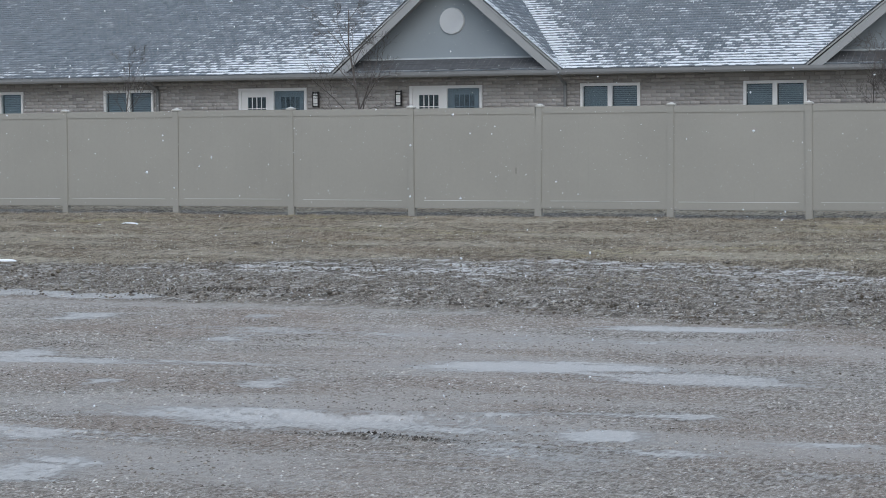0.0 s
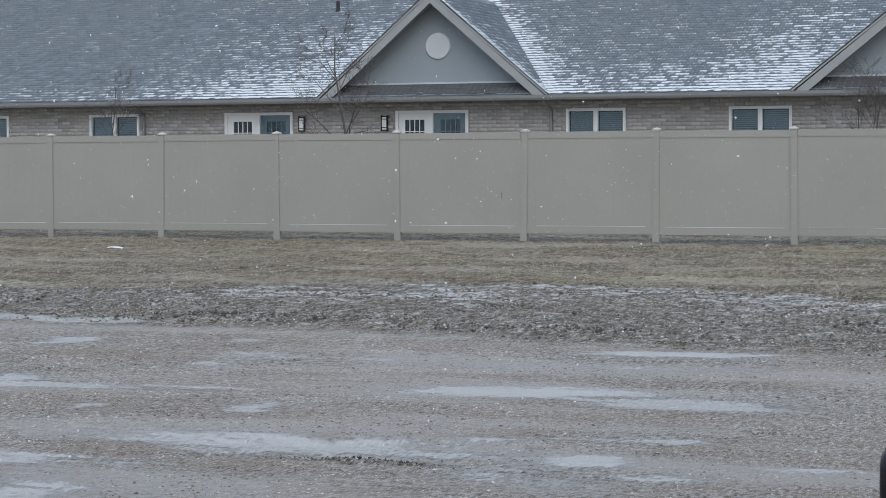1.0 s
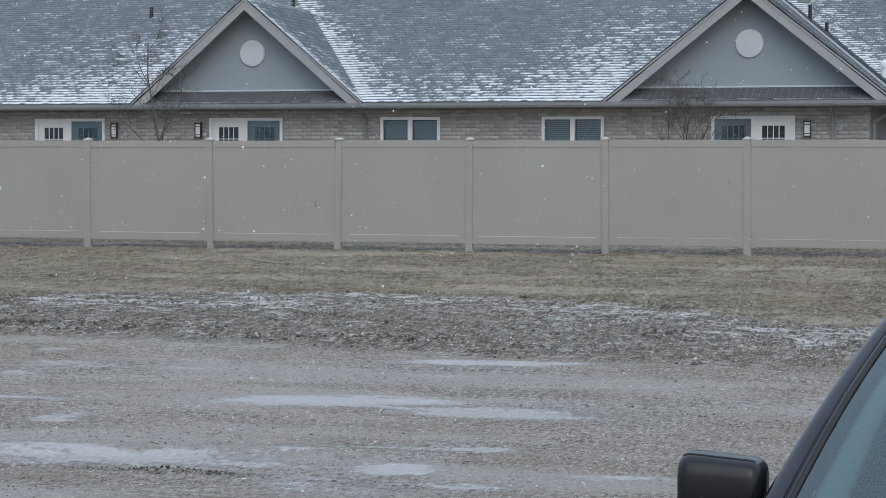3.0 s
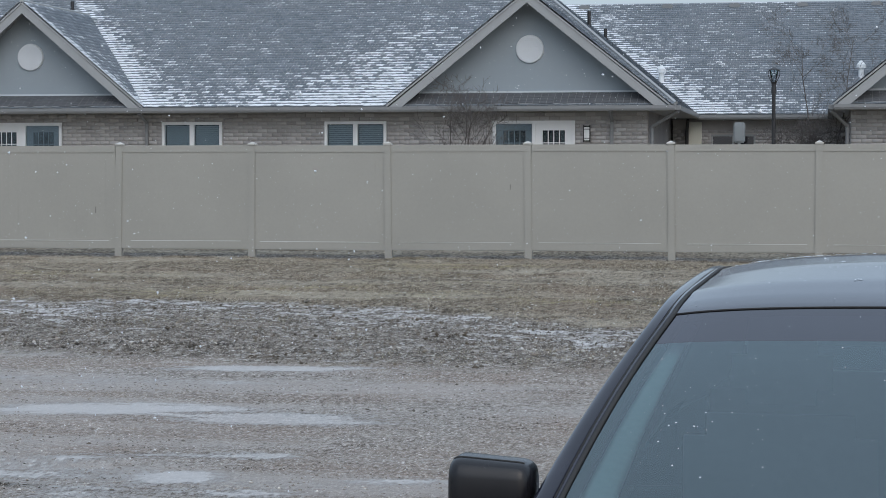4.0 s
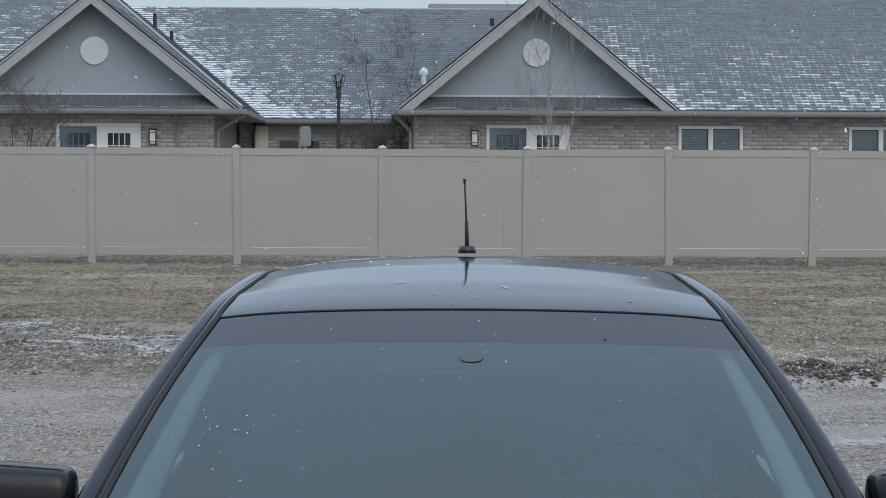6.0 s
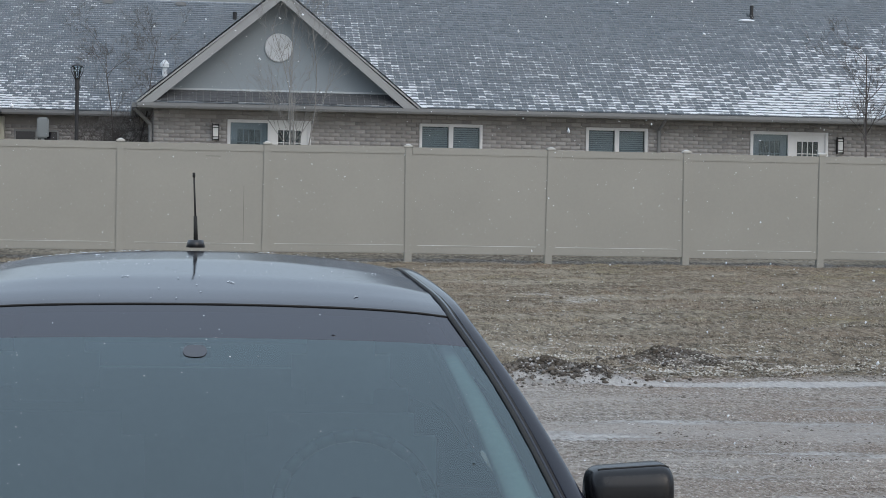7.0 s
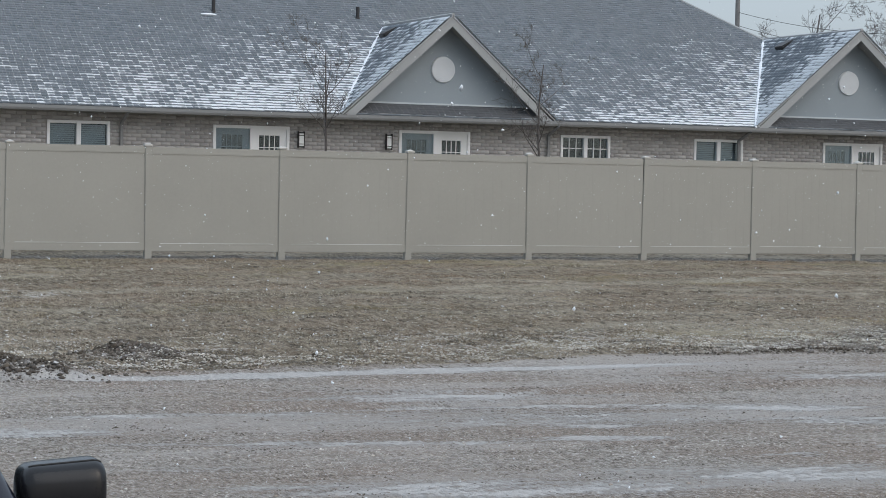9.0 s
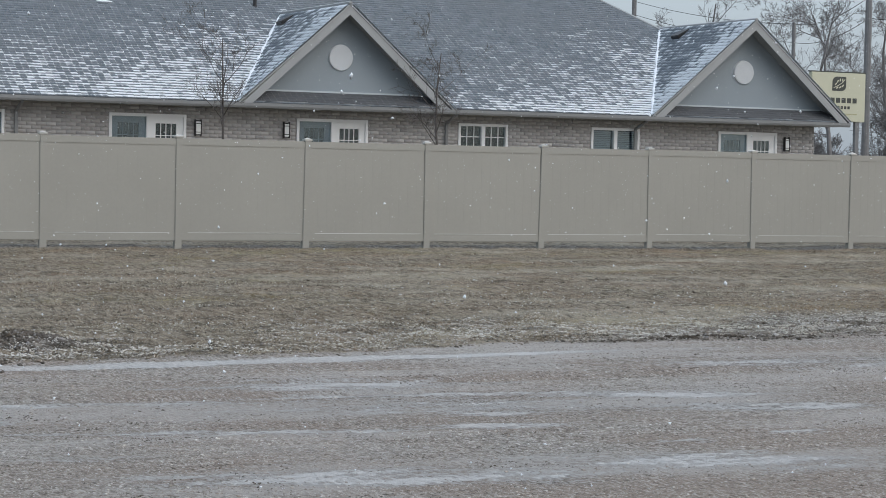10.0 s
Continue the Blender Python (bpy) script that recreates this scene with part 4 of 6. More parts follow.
def door_unit(house, x, z_top, w, h, door_left):
    """A garden door beside a fixed glazed panel in one white frame."""
    y = WALL_Y
    bm = bmesh.new()
    fw = 0.075
    box(bm, x, x + fw, y - 0.05, y + 0.10, z_top - h, z_top, bevel=0.006)
    box(bm, x + w - fw, x + w, y - 0.05, y + 0.10, z_top - h, z_top, bevel=0.006)
    box(bm, x + fw, x + w - fw, y - 0.05, y + 0.10, z_top - fw, z_top, bevel=0.006)
    box(bm, x + w / 2 - 0.04, x + w / 2 + 0.04, y - 0.05, y + 0.10, z_top - h, z_top - fw, bevel=0.006)
    box(bm, x + fw, x + w - fw, y - 0.05, y + 0.10, z_top - h, z_top - h + 0.05, bevel=0.006)
    unit = part("patio_door", bm, M_WHITE, house, "white garden door beside a dark glazed panel")
    halves = [(x + fw, x + w / 2 - 0.04), (x + w / 2 + 0.04, x + w - fw)]
    (da, db), (ga, gb) = (halves[0], halves[1]) if door_left else (halves[1], halves[0])
    zt, zb = z_top - fw, z_top - h + 0.05
    # two leaves, each with a lite of upright panes; the second stands behind a storm panel, its shade painted as grey
    for a, b, mt, back, hung in ((da, db, M_WHITE, 0.0, True), (ga, gb, M_SHADED_LEAF, 0.05, False)):
        la, lb, l1, l0 = a + 0.17, b - 0.17, zt - 0.16, zt - 0.75
        bm = bmesh.new()
        for q in ((a, la, zb, zt), (lb, b, zb, zt), (la, lb, l1, zt), (la, lb, zb, l0)):
            box(bm, q[0], q[1], y + back, y + back + 0.045, q[2], q[3])
        leaf = part("door_leaf", bm, mt, unit)
        part("door_pane", boxed(la, lb, y + back + 0.02, y + back + 0.026, l0, l1), M_PANE, leaf)
        bm = bmesh.new()
        for i in (1, 2, 3):
            xx = la + (lb - la) * i / 4
            box(bm, xx - 0.010, xx + 0.010, y + back + 0.004, y + back + 0.018, l0, l1)
        box(bm, la, lb, y + back + 0.004, y + back + 0.016, l0 + 0.28, l0 + 0.30)
        part("door_muntins", bm, mt, leaf)
        if hung:
            bm = rod(bmesh.new(), (a + 0.08, y - 0.05, zb + 0.95), (a + 0.08, y, zb + 0.95), 0.018)
            rod(bm, (a + 0.08, y - 0.05, zb + 0.95), (a + 0.20, y - 0.05, zb + 0.95), 0.01)
            part("door_handle", bm, M_BLACK, leaf)
    part("storm_pane", boxed(ga, gb, y + 0.01, y + 0.015, zb, zt), M_PANE, unit)
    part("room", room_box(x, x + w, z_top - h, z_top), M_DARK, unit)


def gutter(house, x0, x1, y, z):
    bm = bmesh.new()
    prof = [(0.0, 0.0), (-0.11, 0.0), (-0.13, 0.05), (-0.13, 0.12), (-0.118, 0.12), (-0.118, 0.055), (-0.10, 0.012), (0.0, 0.012)]
    a = [bm.verts.new((x0, y + p, z + q)) for p, q in prof]
    b = [bm.verts.new((x1, y + p, z + q)) for p, q in prof]
    n = len(prof)
    for i in range(n):
        bm.faces.new((a[i], b[i], b[(i + 1) % n], a[(i + 1) % n]))
    bm.faces.new(a), bm.faces.new(b[::-1])
    bmesh.ops.recalc_face_normals(bm, faces=bm.faces)
    return part("gutter", bm, M_GUTTER, house)


def downspout(house, x):
    y = WALL_Y - 0.06
    bm = boxed(x - 0.04, x + 0.04, y - 0.06, y, 0.6, 2.86, bevel=0.008)
    rod(bm, (x, y - 0.03, 2.86), (x, EAVE_Y - 0.06, 3.10), 0.042, sides=8)
    part("downspout", bm, M_GUTTER, house, smooth=False)


def roof_pipe(house, x, y, z, h, r=0.045, name="vent_pipe"):
    bm = rod(bmesh.new(), (x, y, z - 0.2), (x, y, z + h), r, sides=12)
    rod(bm, (x, y, z - 0.1), (x, y, z + 0.05), r * 1.7, r * 1.2, sides=12)
    return part(name, bm, M_BLACK, house)


def build_house(name, label, x0, x1, gables, doors, windows, spouts, right_hip, left_hip, lees):
    house = thing(name, ((x0 + x1) / 2, WALL_Y + 6, 0.5), label, "house")
    z0, z1 = 0.45, 3.10
    wx0, wx1 = x0 + 0.4, x1 - 0.7
    holes = sorted([(x, x + 1.99, 0.80, 2.88) for x, _ in doors] + [(x, x + w, 1.62, 2.88) for x, w, _, _ in windows])
    # walls: a block core with mortar face, and the bricks on it
    bm = pierced_wall(wx0, wx1, holes, z0, z1)
    wall = part("wall_front", bm, M_MORTAR, house, "tan brick wall laid in running bond")
    single, size = bricks(wall, wx0, wx1, holes, z0, z1 - 0.01, WALL_Y)
    for xs in (wx0, wx1 - 0.2):
        part("wall_side", boxed(xs, xs + 0.2, WALL_Y + 0.2, WALL_Y + 15.5, z0, z1), M_BRICK, house)
    part("wall_back", boxed(wx0 + 0.2, wx1 - 0.2, WALL_Y + 15.3, WALL_Y + 15.5, z0, z1), M_BRICK, house)
    for x, left in doors:
        door_unit(house, x, 2.88, 1.99, 2.08, left)
    for x, w, slats, grid in windows:
        window_unit(house, x, 2.88, w, 1.26, slats, grid)
    # main roof: front plane and hip ends
    lift = RIDGE_Z - EAVE_Z
    xa = x0 + (lift / SIDE if left_hip else 0)
    xb = x1 - (lift / SIDE if right_hip else 0)
    y2 = 2 * RIDGE_Y - EAVE_Y
    roof = deck("roof", [(x0, EAVE_Y, EAVE_Z), (x1, EAVE_Y, EAVE_Z), (xb, RIDGE_Y, RIDGE_Z), (xa, RIDGE_Y, RIDGE_Z)], house)
    deck("roof_back", [(x1, y2, EAVE_Z), (x0, y2, EAVE_Z), (xa, RIDGE_Y, RIDGE_Z), (xb, RIDGE_Y, RIDGE_Z)], house, material=M_SHINGLE)
    deck("roof_end", [(x1, EAVE_Y, EAVE_Z), (x1, y2, EAVE_Z), (xb, RIDGE_Y, RIDGE_Z)], house)
    deck("roof_end", [(x0, y2, EAVE_Z), (x0, EAVE_Y, EAVE_Z), (xa, RIDGE_Y, RIDGE_Z)], house)
    sl = math.hypot(RIDGE_Y - EAVE_Y, lift)
    shingles("roof_shingles", roof, (0, EAVE_Y - 0.03, EAVE_Z - 0.01), (1, 0, 0), (0, RIDGE_Y - EAVE_Y, lift), lambda v: (x0 + (xa - x0) * v / sl, x1 - (x1 - xb) * v / sl), sl, lambda x, y, z, v: drift(x, lees, v))
    if right_hip:
        se = math.hypot(x1 - xb, lift)
        shingles("roof_end_shingles", roof, (x1 + 0.02, 0, EAVE_Z - 0.01), (0, 1, 0), (xb - x1, 0, lift), lambda v: (EAVE_Y + (RIDGE_Y - EAVE_Y) * v / se, y2 - (RIDGE_Y - EAVE_Y) * v / se), se, lambda x, y, z, v: 0.25 + 0.75 * np.exp(-np.abs(y - 57.3 - v * 0.9) / 0.6))
        bm = rod(bmesh.new(), (x1, EAVE_Y, EAVE_Z + 0.02), (xb, RIDGE_Y, RIDGE_Z + 0.02), 0.05, sides=6)
        part("hip_cap", bm, M_TRIM, roof)
    # soffit, fascia, gutter
    part("soffit", boxed(x0 + 0.02, x1 - 0.02, EAVE_Y + 0.02, WALL_Y + 0.2, z1 - 0.0, z1 + 0.02), M_TRIM, house)
    part("fascia", boxed(x0, x1, EAVE_Y - 0.01, EAVE_Y + 0.015, z1, EAVE_Z - 0.02), M_TRIM, house)
    gutter(house, x0, x1, EAVE_Y - 0.012, EAVE_Z - 0.15)
    for x in spouts:
        downspout(house, x)
    for xl, xr, za, zv in gables:
        xc, az, vent, zc = cross_gable(house, xl, xr, za, zv)
        part("louvre", vent_slats(vent, xc, zc), M_VENT, vent)
    return house, wall, single, size


house_a, wall_a, single_a, size_a = build_house(
    "house", "long brick bungalow with a snow-dusted grey shingle roof", -58.0, -3.35,
    [(-22.47, -16.35, 5.84, 4.505), (-10.22, -3.5, 5.92, 4.58)],
    [(-25.55, True), (-20.65, True), (-7.78, False)],
    [(-33.75, 1.54, True, False), (-29.66, 1.54, True, False), (-16.06, 1.54, True, False), (-11.93, 1.54, True, False)],
    [-27.95, -16.43, -4.9], True, False,
    [(-22.47, 0.72, 5.2, -1), (-10.22, 0.62, 5.0, -1), (-16.35, 1.2, 0.45, 1), (-22.47, 0.5, 0.15, -1)])
house_b, wall_b, single_b, size_b = build_house(
    "house", "long brick bungalow with three gables and snow on its roof", 0.28, 36.95,
    [(0.30, 6.87, 5.94, 4.585), (18.36, 24.23, 5.82, 4.46), (30.37, 36.93, 6.0, 4.555)],
    [(2.41, False), (15.22, False), (20.17, False), (32.96, False)],
    [(7.0, 1.54, True, False), (11.09, 1.54, True, False), (24.78, 1.48, False, True), (28.83, 1.54, True, False)],
    [12.9, 24.4, 30.2], True, True,
    [(18.36, 0.66, 5.0, -1), (30.37, 0.62, 4.4, -1), (6.87, 0.5, 1.0, 1), (18.36, 0.7, 0.15, -1), (30.37, 0.7, 0.15, -1)])


# the wing that joins the two houses behind the court
def build_wing():
    wing = thing("connecting_wing", (-1.5, 60, 0.5), "low brick wing with a wet grey shingle roof behind the court", "house")
    ye, zr = 57.3, 6.72
    yr = ye + (zr - 3.2) / MAIN
    roof = deck("roof", [(-12, ye, 3.2), (12, ye, 3.2), (12, yr, zr), (-12, yr, zr)], wing)
    deck("roof_back", [(12, 2 * yr - ye, 3.2), (-12, 2 * yr - ye, 3.2), (-12, yr, zr), (12, yr, zr)], wing, material=M_SHINGLE)
    sl = math.hypot(yr - ye, zr - 3.2)
    shingles("roof_shingles", roof, (-12, ye - 0.03, 3.2), (1, 0, 0), (0, yr - ye, zr - 3.2), lambda v: (0, 24), sl, lambda x, y, z, v: 0.20 + 0.75 * np.exp(-np.abs(x + 3.3 + v * 0.65) / 0.9) + 0.25 * np.exp(-v / 1.3) - 0.08 * np.clip(x + 1, 0, 3))
    wall = part("wall_front", boxed(-4.0, 1.0, ye + 0.5, ye + 0.7, 0.45, 3.08), M_MORTAR, wing)
    bricks(wall, -4.0, 1.0, [(-2.95, -1.75, 1.5, 2.66)], 0.45, 3.06, ye + 0.5)
    bm = bmesh.new()
    for q in ((-2.95, -2.9, 1.5, 2.66), (-1.8, -1.75, 1.5, 2.66), (-2.9, -1.8, 2.61, 2.66), (-2.9, -1.8, 1.5, 1.55), (-2.38, -2.32, 1.55, 2.61)):
        box(bm, q[0], q[1], ye + 0.46, ye + 0.52, q[2], q[3])
    win = part("window", bm, M_TRIM, wing, "brown-framed dark window under the eave")
    part("pane", boxed(-2.9, -1.8, ye + 0.488, ye + 0.494, 1.55, 2.61), M_TINT, win)
    part("corner_panel", boxed(-3.55, -3.2, ye + 0.30, ye + 0.46, 0.5, 3.0, bevel=0.01), M_CREAM, wing, "cream door trim beside the corner")
    bm = rod(bmesh.new(), (-3.55, ye - 0.05, 3.05), (-3.6, ye + 0.25, 2.75), 0.045, sides=10)
    rod(bm, (-3.6, ye + 0.25, 2.75), (-3.6, ye + 0.25, 0.5), 0.045, sides=10)
    part("downspout", bm, M_BLACK, wing)
    part("soffit", boxed(-3.3, 0.3, ye + 0.02, ye + 0.6, 3.06, 3.08), M_TRIM, wing)
    gutter(wing, -3.3, 0.25, ye, 3.06)
    for x in (-9.3, -7.05, -4.55, -2.55, -0.55, 1.6):
        bm = boxed(x - 0.16, x + 0.16, yr - 0.42, yr - 0.18, zr - 0.2, zr - 0.06, bevel=0.03)
        part("ridge_vent", bm, M_GUTTER, wing)
    for x, y, z in ((-4.4, 59.02, 4.15), (1.08, 59.18, 4.24)):
        bm = rod(bmesh.new(), (x, y, z - 0.1), (x, y, z + 0.28), 0.075, sides=14)
        rod(bm, (x, y, z + 0.26), (x, y, z + 0.36), 0.125, 0.125, sides=14)
        rod(bm, (x, y, z + 0.36), (x, y, z + 0.47), 0.125, 0.03, sides=14)
        part("flue", bm, M_PIPE_W, wing, "pale capped flue pipe", smooth=False)
    roof_pipe(wing, 3.17, 62.57, 6.05, 0.3, 0.06)
    return wing


wing = build_wing()
for house, spots in ((house_a, ((-24.0, 53.95, 5.77, 0.28), (-19.98, 54.39, 6.0, 0.26), (-6.37, 58.4, 5.69, 0.42), (-6.0, 59.3, 5.38, 0.3))), (house_b, ((16.49, 54.33, 5.98, 0.34), (20.63, 54.36, 6.0, 0.34)))):
    for x, y, z, h in spots:
        roof_pipe(house, x, y, z, h, 0.05)
for house, x, y, z in ((house_b, 20.97, 52.8, 5.56), (house_b, 33.3, 52.6, 5.74)):
    # slant-backed roof ventilators on the gable roofs
    bm = boxed(-0.24, 0.24, -0.2, 0.2, -0.05, 0.13, bevel=0.02)
    for v in bm.verts:
        if v.co.z > 0.05 and v.co.x > 0:
            v.co.z -= 0.10
    bmesh.ops.transform(bm, matrix=Matrix.Translation((x, y, z)) @ Matrix.Rotation(radians(-40), 4, "Y"), verts=bm.verts)
    part("roof_vent", bm, M_BLACK, house, "black slant-backed roof vent")
bm = bmesh.new()
bmesh.ops.create_icosphere(bm, subdivisions=2, radius=0.2)
bmesh.ops.transform(bm, matrix=Matrix.Translation((16.3, 54.15, 5.9)) @ Matrix.Diagonal((1.2, 0.6, 0.2, 1)), verts=bm.verts)
part("snow_clump", bm, M_SNOW, house_b)
# side eave of the left house, seen across the court
gutter_side = part("side_gutter", boxed(-3.36, -3.24, EAVE_Y, 57.25, EAVE_Z - 0.15, EAVE_Z - 0.03, bevel=0.01), M_GUTTER, house_a)
part("side_soffit", boxed(-4.05, -3.37, WALL_Y + 0.2, 57.3, 3.10, 3.12), M_TRIM, house_a)
part("side_gutter", boxed(0.16, 0.28, EAVE_Y, 57.25, EAVE_Z - 0.15, EAVE_Z - 0.03, bevel=0.01), M_GUTTER, house_b)
part("side_soffit", boxed(0.29, 0.68, WALL_Y + 0.2, 57.3, 3.10, 3.12), M_TRIM, house_b)
for house, x, xs in ((house_a, -3.95, -3.3), (house_b, 0.6, 0.22)):
    bm = rod(bmesh.new(), (xs, EAVE_Y + 0.1, 3.08), (x, WALL_Y - 0.05, 2.72), 0.045, sides=10)
    rod(bm, (x, WALL_Y - 0.05, 2.74), (x, WALL_Y - 0.05, 0.6), 0.045, sides=10)
    part("downspout", bm, M_GUTTER, house)
build_fence()


# ---- the parked car ----
CAR_X, CAR_Y, CAR_TURN = 0.201, 4.6, -2.2


def sheet(bm, fn, nu, nv, thick=0.0):
    """A curved sheet from fn(u, v), u and v from 0 to 1."""
    g = [[bm.verts.new(fn(i / nu, j / nv)) for i in range(nu + 1)] for j in range(nv + 1)]
    for j in range(nv):
        for i in range(nu):
            bm.faces.new((g[j][i], g[j][i + 1], g[j + 1][i + 1], g[j + 1][i]))
    bmesh.ops.recalc_face_normals(bm, faces=bm.faces)
    bm.normal_update()
    mid = sum((f.calc_center_median() for f in bm.faces), Vector()) / len(bm.faces)
    if sum(f.normal.dot(mid - Vector((0, 5.6, 0.4))) for f in bm.faces) < 0:
        bmesh.ops.reverse_faces(bm, faces=bm.faces[:])
    if thick:
        bmesh.ops.solidify(bm, geom=bm.faces[:], thickness=thick)
    return bm


def lerp(a, b, t):
    return a + (b - a) * t


ROOF_Y = [5.07, 5.1, 5.2, 5.4, 5.8, 6.2, 6.6]
ROOF_Z = [1.3672, 1.3745, 1.391, 1.415, 1.441, 1.451, 1.436]


def screen_at(s, t):
    """The windscreen: s from -1 to 1 across, t from 0 at its foot to 1 at the roof."""
    half = lerp(0.803, 0.622, t)
    y = lerp(4.05, 5.068, t) + lerp(0.20, 0.045, t) * s * s
    z = lerp(0.93, 1.366, t) + 0.03 * math.sin(math.pi * t) - lerp(0.0, 0.018, t) * s * s - 0.01 * abs(s) ** 6 * t
    return Vector((s * half, y, z))


def roof_free(s, y):
    z = float(np.interp(y, ROOF_Y, ROOF_Z))
    return Vector((s * lerp(0.616, 0.600, min(1, max(0, (y - 5.07) / 0.9))), y + 0.045 * s * s * max(0, (5.5 - y)), z - lerp(0.014, 0.036, min(1, max(0, (y - 5.07) / 0.7))) * s * s - 0.014 * abs(s) ** 6))


def roof_at(s, y):
    """The roof's skin, s from -1 to 1 across; its front edge follows the glass."""
    k = max(0.0, 1 - (y - 5.07) / 0.4)
    return roof_free(s, y) + (screen_at(s, 1.0) + Vector((0, 0.0035, 0.0015)) - roof_free(s, 5.07)) * k * k


def build_car():
    car = thing("car", (0, 0, 0), "black sedan parked on frozen gravel, snow specks on the glass", "car")
    o = Matrix.Translation((0, -CAR_Y, 0))

    def add(name, bm, material, parent=car, label="", smooth=True):
        bmesh.ops.transform(bm, matrix=o, verts=bm.verts)
        return part(name, bm, material, parent, label, smooth)

    # lower body, lofted from nose to tail
    ys = [2.95, 3.05, 3.25, 3.7, 4.2, 4.8, 5.6, 6.4, 7.1, 7.7, 7.95, 8.02]
    ws = [0.62, 0.76, 0.86, 0.92, 0.93, 0.94, 0.94, 0.94, 0.93, 0.90, 0.82, 0.72]
    hs = [0.58, 0.66, 0.74, 0.85, 0.93, 0.93, 0.94, 0.96, 1.0, 1.01, 0.96, 0.86]
    bm = bmesh.new()
    rings = []
    for y, w, h in zip(ys, ws, hs):
        prof = [(0.0, h + 0.01), (0.45 * w, h), (0.80 * w, h - 0.015), (0.93 * w, h - 0.05), (0.985 * w, h - 0.13), (w, h - 0.26), (0.995 * w, 0.42), (0.95 * w, 0.26), (0.6 * w, 0.2), (0, 0.2)]
        pts = prof + [(-x, z) for x, z in prof[-2:0:-1]]
        rings.append([bm.verts.new((x, y, z)) for x, z in pts])
    n = len(rings[0])
    for a, b in zip(rings, rings[1:]):
        for k in range(n):
            bm.faces.new((a[k], b[k], b[(k + 1) % n], a[(k + 1) % n]))
    bm.faces.new(rings[0]), bm.faces.new(rings[-1][::-1])
    bmesh.ops.recalc_face_normals(bm, faces=bm.faces)
    # the cabin's opening in the top
    gone = [f for f in bm.faces if 4.15 < f.calc_center_median().y < 7.2 and f.normal.z > 0.7 and f.calc_center_median().z > 0.8 and abs(f.calc_center_median().x) < 0.75]
    bmesh.ops.delete(bm, geom=gone, context="FACES")
    body = add("body", bm, M_PAINT)
    # roof and its rails
    bm = sheet(bmesh.new(), lambda u, v: roof_at(2 * u - 1, lerp(5.07, 6.6, v ** 1.3)), 32, 28)
    roof = add("roof", bm, M_PAINT, label="black roof beaded with melted snow")
    add("headliner", sheet(bmesh.new(), lambda u, v: roof_at((2 * u - 1) * 0.97, lerp(5.10, 6.6, v)) + Vector((0, 0, -0.03)), 12, 8), M_LINER)
    for side in (-1, 1):
        edge = [screen_at(side, t) for t in (0.0, 0.12, 0.25, 0.4, 0.55, 0.7, 0.8, 0.9, 0.96, 1.0)] + [roof_at(side, y) for y in (5.14, 5.22, 5.35, 5.5, 5.7, 5.9, 6.1, 6.3, 6.45, 6.6)]
        steps_up = (0.0, 0.12, 0.25, 0.4, 0.55, 0.7, 0.8, 0.9, 0.96, 1.0)
        n_glass, n_roof = len(steps_up), 10

        def beside(out, drop, roof_out=None, roof_drop=None):
            """The glass and roof edge, moved outwards and down."""
            ro, rd = out if roof_out is None else roof_out, drop if roof_drop is None else roof_drop
            outs = [out(t) if callable(out) else out for t in steps_up] + [ro(1.0) if callable(ro) else ro] * n_roof
            return [p + Vector((side * w, 0, -(drop if k < n_glass else rd))) for k, (p, w) in enumerate(zip(edge, outs))]

        # from the glass outwards: rubber seal, bright lip, second seal, painted pillar, door frame
        add("moulding", sweep(bmesh.new(), beside(0.002, -0.002), [0.006] * n_glass + [0.005] * n_roof, 0.8, 8), M_RUBBER, label="black rubber moulding")
        add("drip_rail", sweep(bmesh.new(), beside(0.0105, -0.001), [0.0045] * n_glass + [0.004] * n_roof, 0.9, 8), M_PAINT, label="thin painted lip between the seals")
        add("roof_seal", sweep(bmesh.new(), beside(0.018, 0.004), [0.005] * (n_glass + n_roof), 0.8, 8), M_RUBBER)
        wide = [lerp(0.025, 0.016, t) for t in steps_up]
        shell = beside(lambda t: 0.019 + lerp(0.025, 0.016, t), 0.010, 0.033, 0.005)
        for _ in range(3):
            shell = shell[:1] + [(a + b * 2 + c) / 4 for a, b, c in zip(shell, shell[1:], shell[2:])] + shell[-1:]
        shell += [Vector((side * 0.63, 6.85, 1.25)), Vector((side * 0.68, 7.3, 0.99))]
        add("pillar", sweep(bmesh.new(), shell, wide + [0.016] * n_roof + [0.03, 0.03], 0.85, 16), M_PAINT)
        add("door_frame", sweep(bmesh.new(), beside(lambda t: lerp(0.066, 0.046, t), 0.042), [0.017] * n_glass + [0.014] * n_roof, 0.95, 12), M_BLACK, label="black frame of the doors")
        inner = [screen_at(side * lerp(0.915, 0.935, t), t) + Vector((0, 0.03, -0.03)) for t in (0.0, 0.2, 0.4, 0.6, 0.8, 0.98)]
        add("pillar_trim", sweep(bmesh.new(), inner, [0.045, 0.040, 0.034, 0.028, 0.022, 0.018], 0.5, 10), M_LINER, label="pale inner trim of the windscreen pillar")
        # side glass and door frame posts
        bm = sheet(bmesh.new(), lambda u, v, q=side: Vector((q * lerp(0.80, lerp(0.64, 0.612, u), v), lerp(lerp(4.26, 7.24, u), lerp(5.02, 6.80, u), v), lerp(0.92, lerp(1.31, 1.355, u), v))), 6, 4)
        add("side_window", bm, M_SIDE)
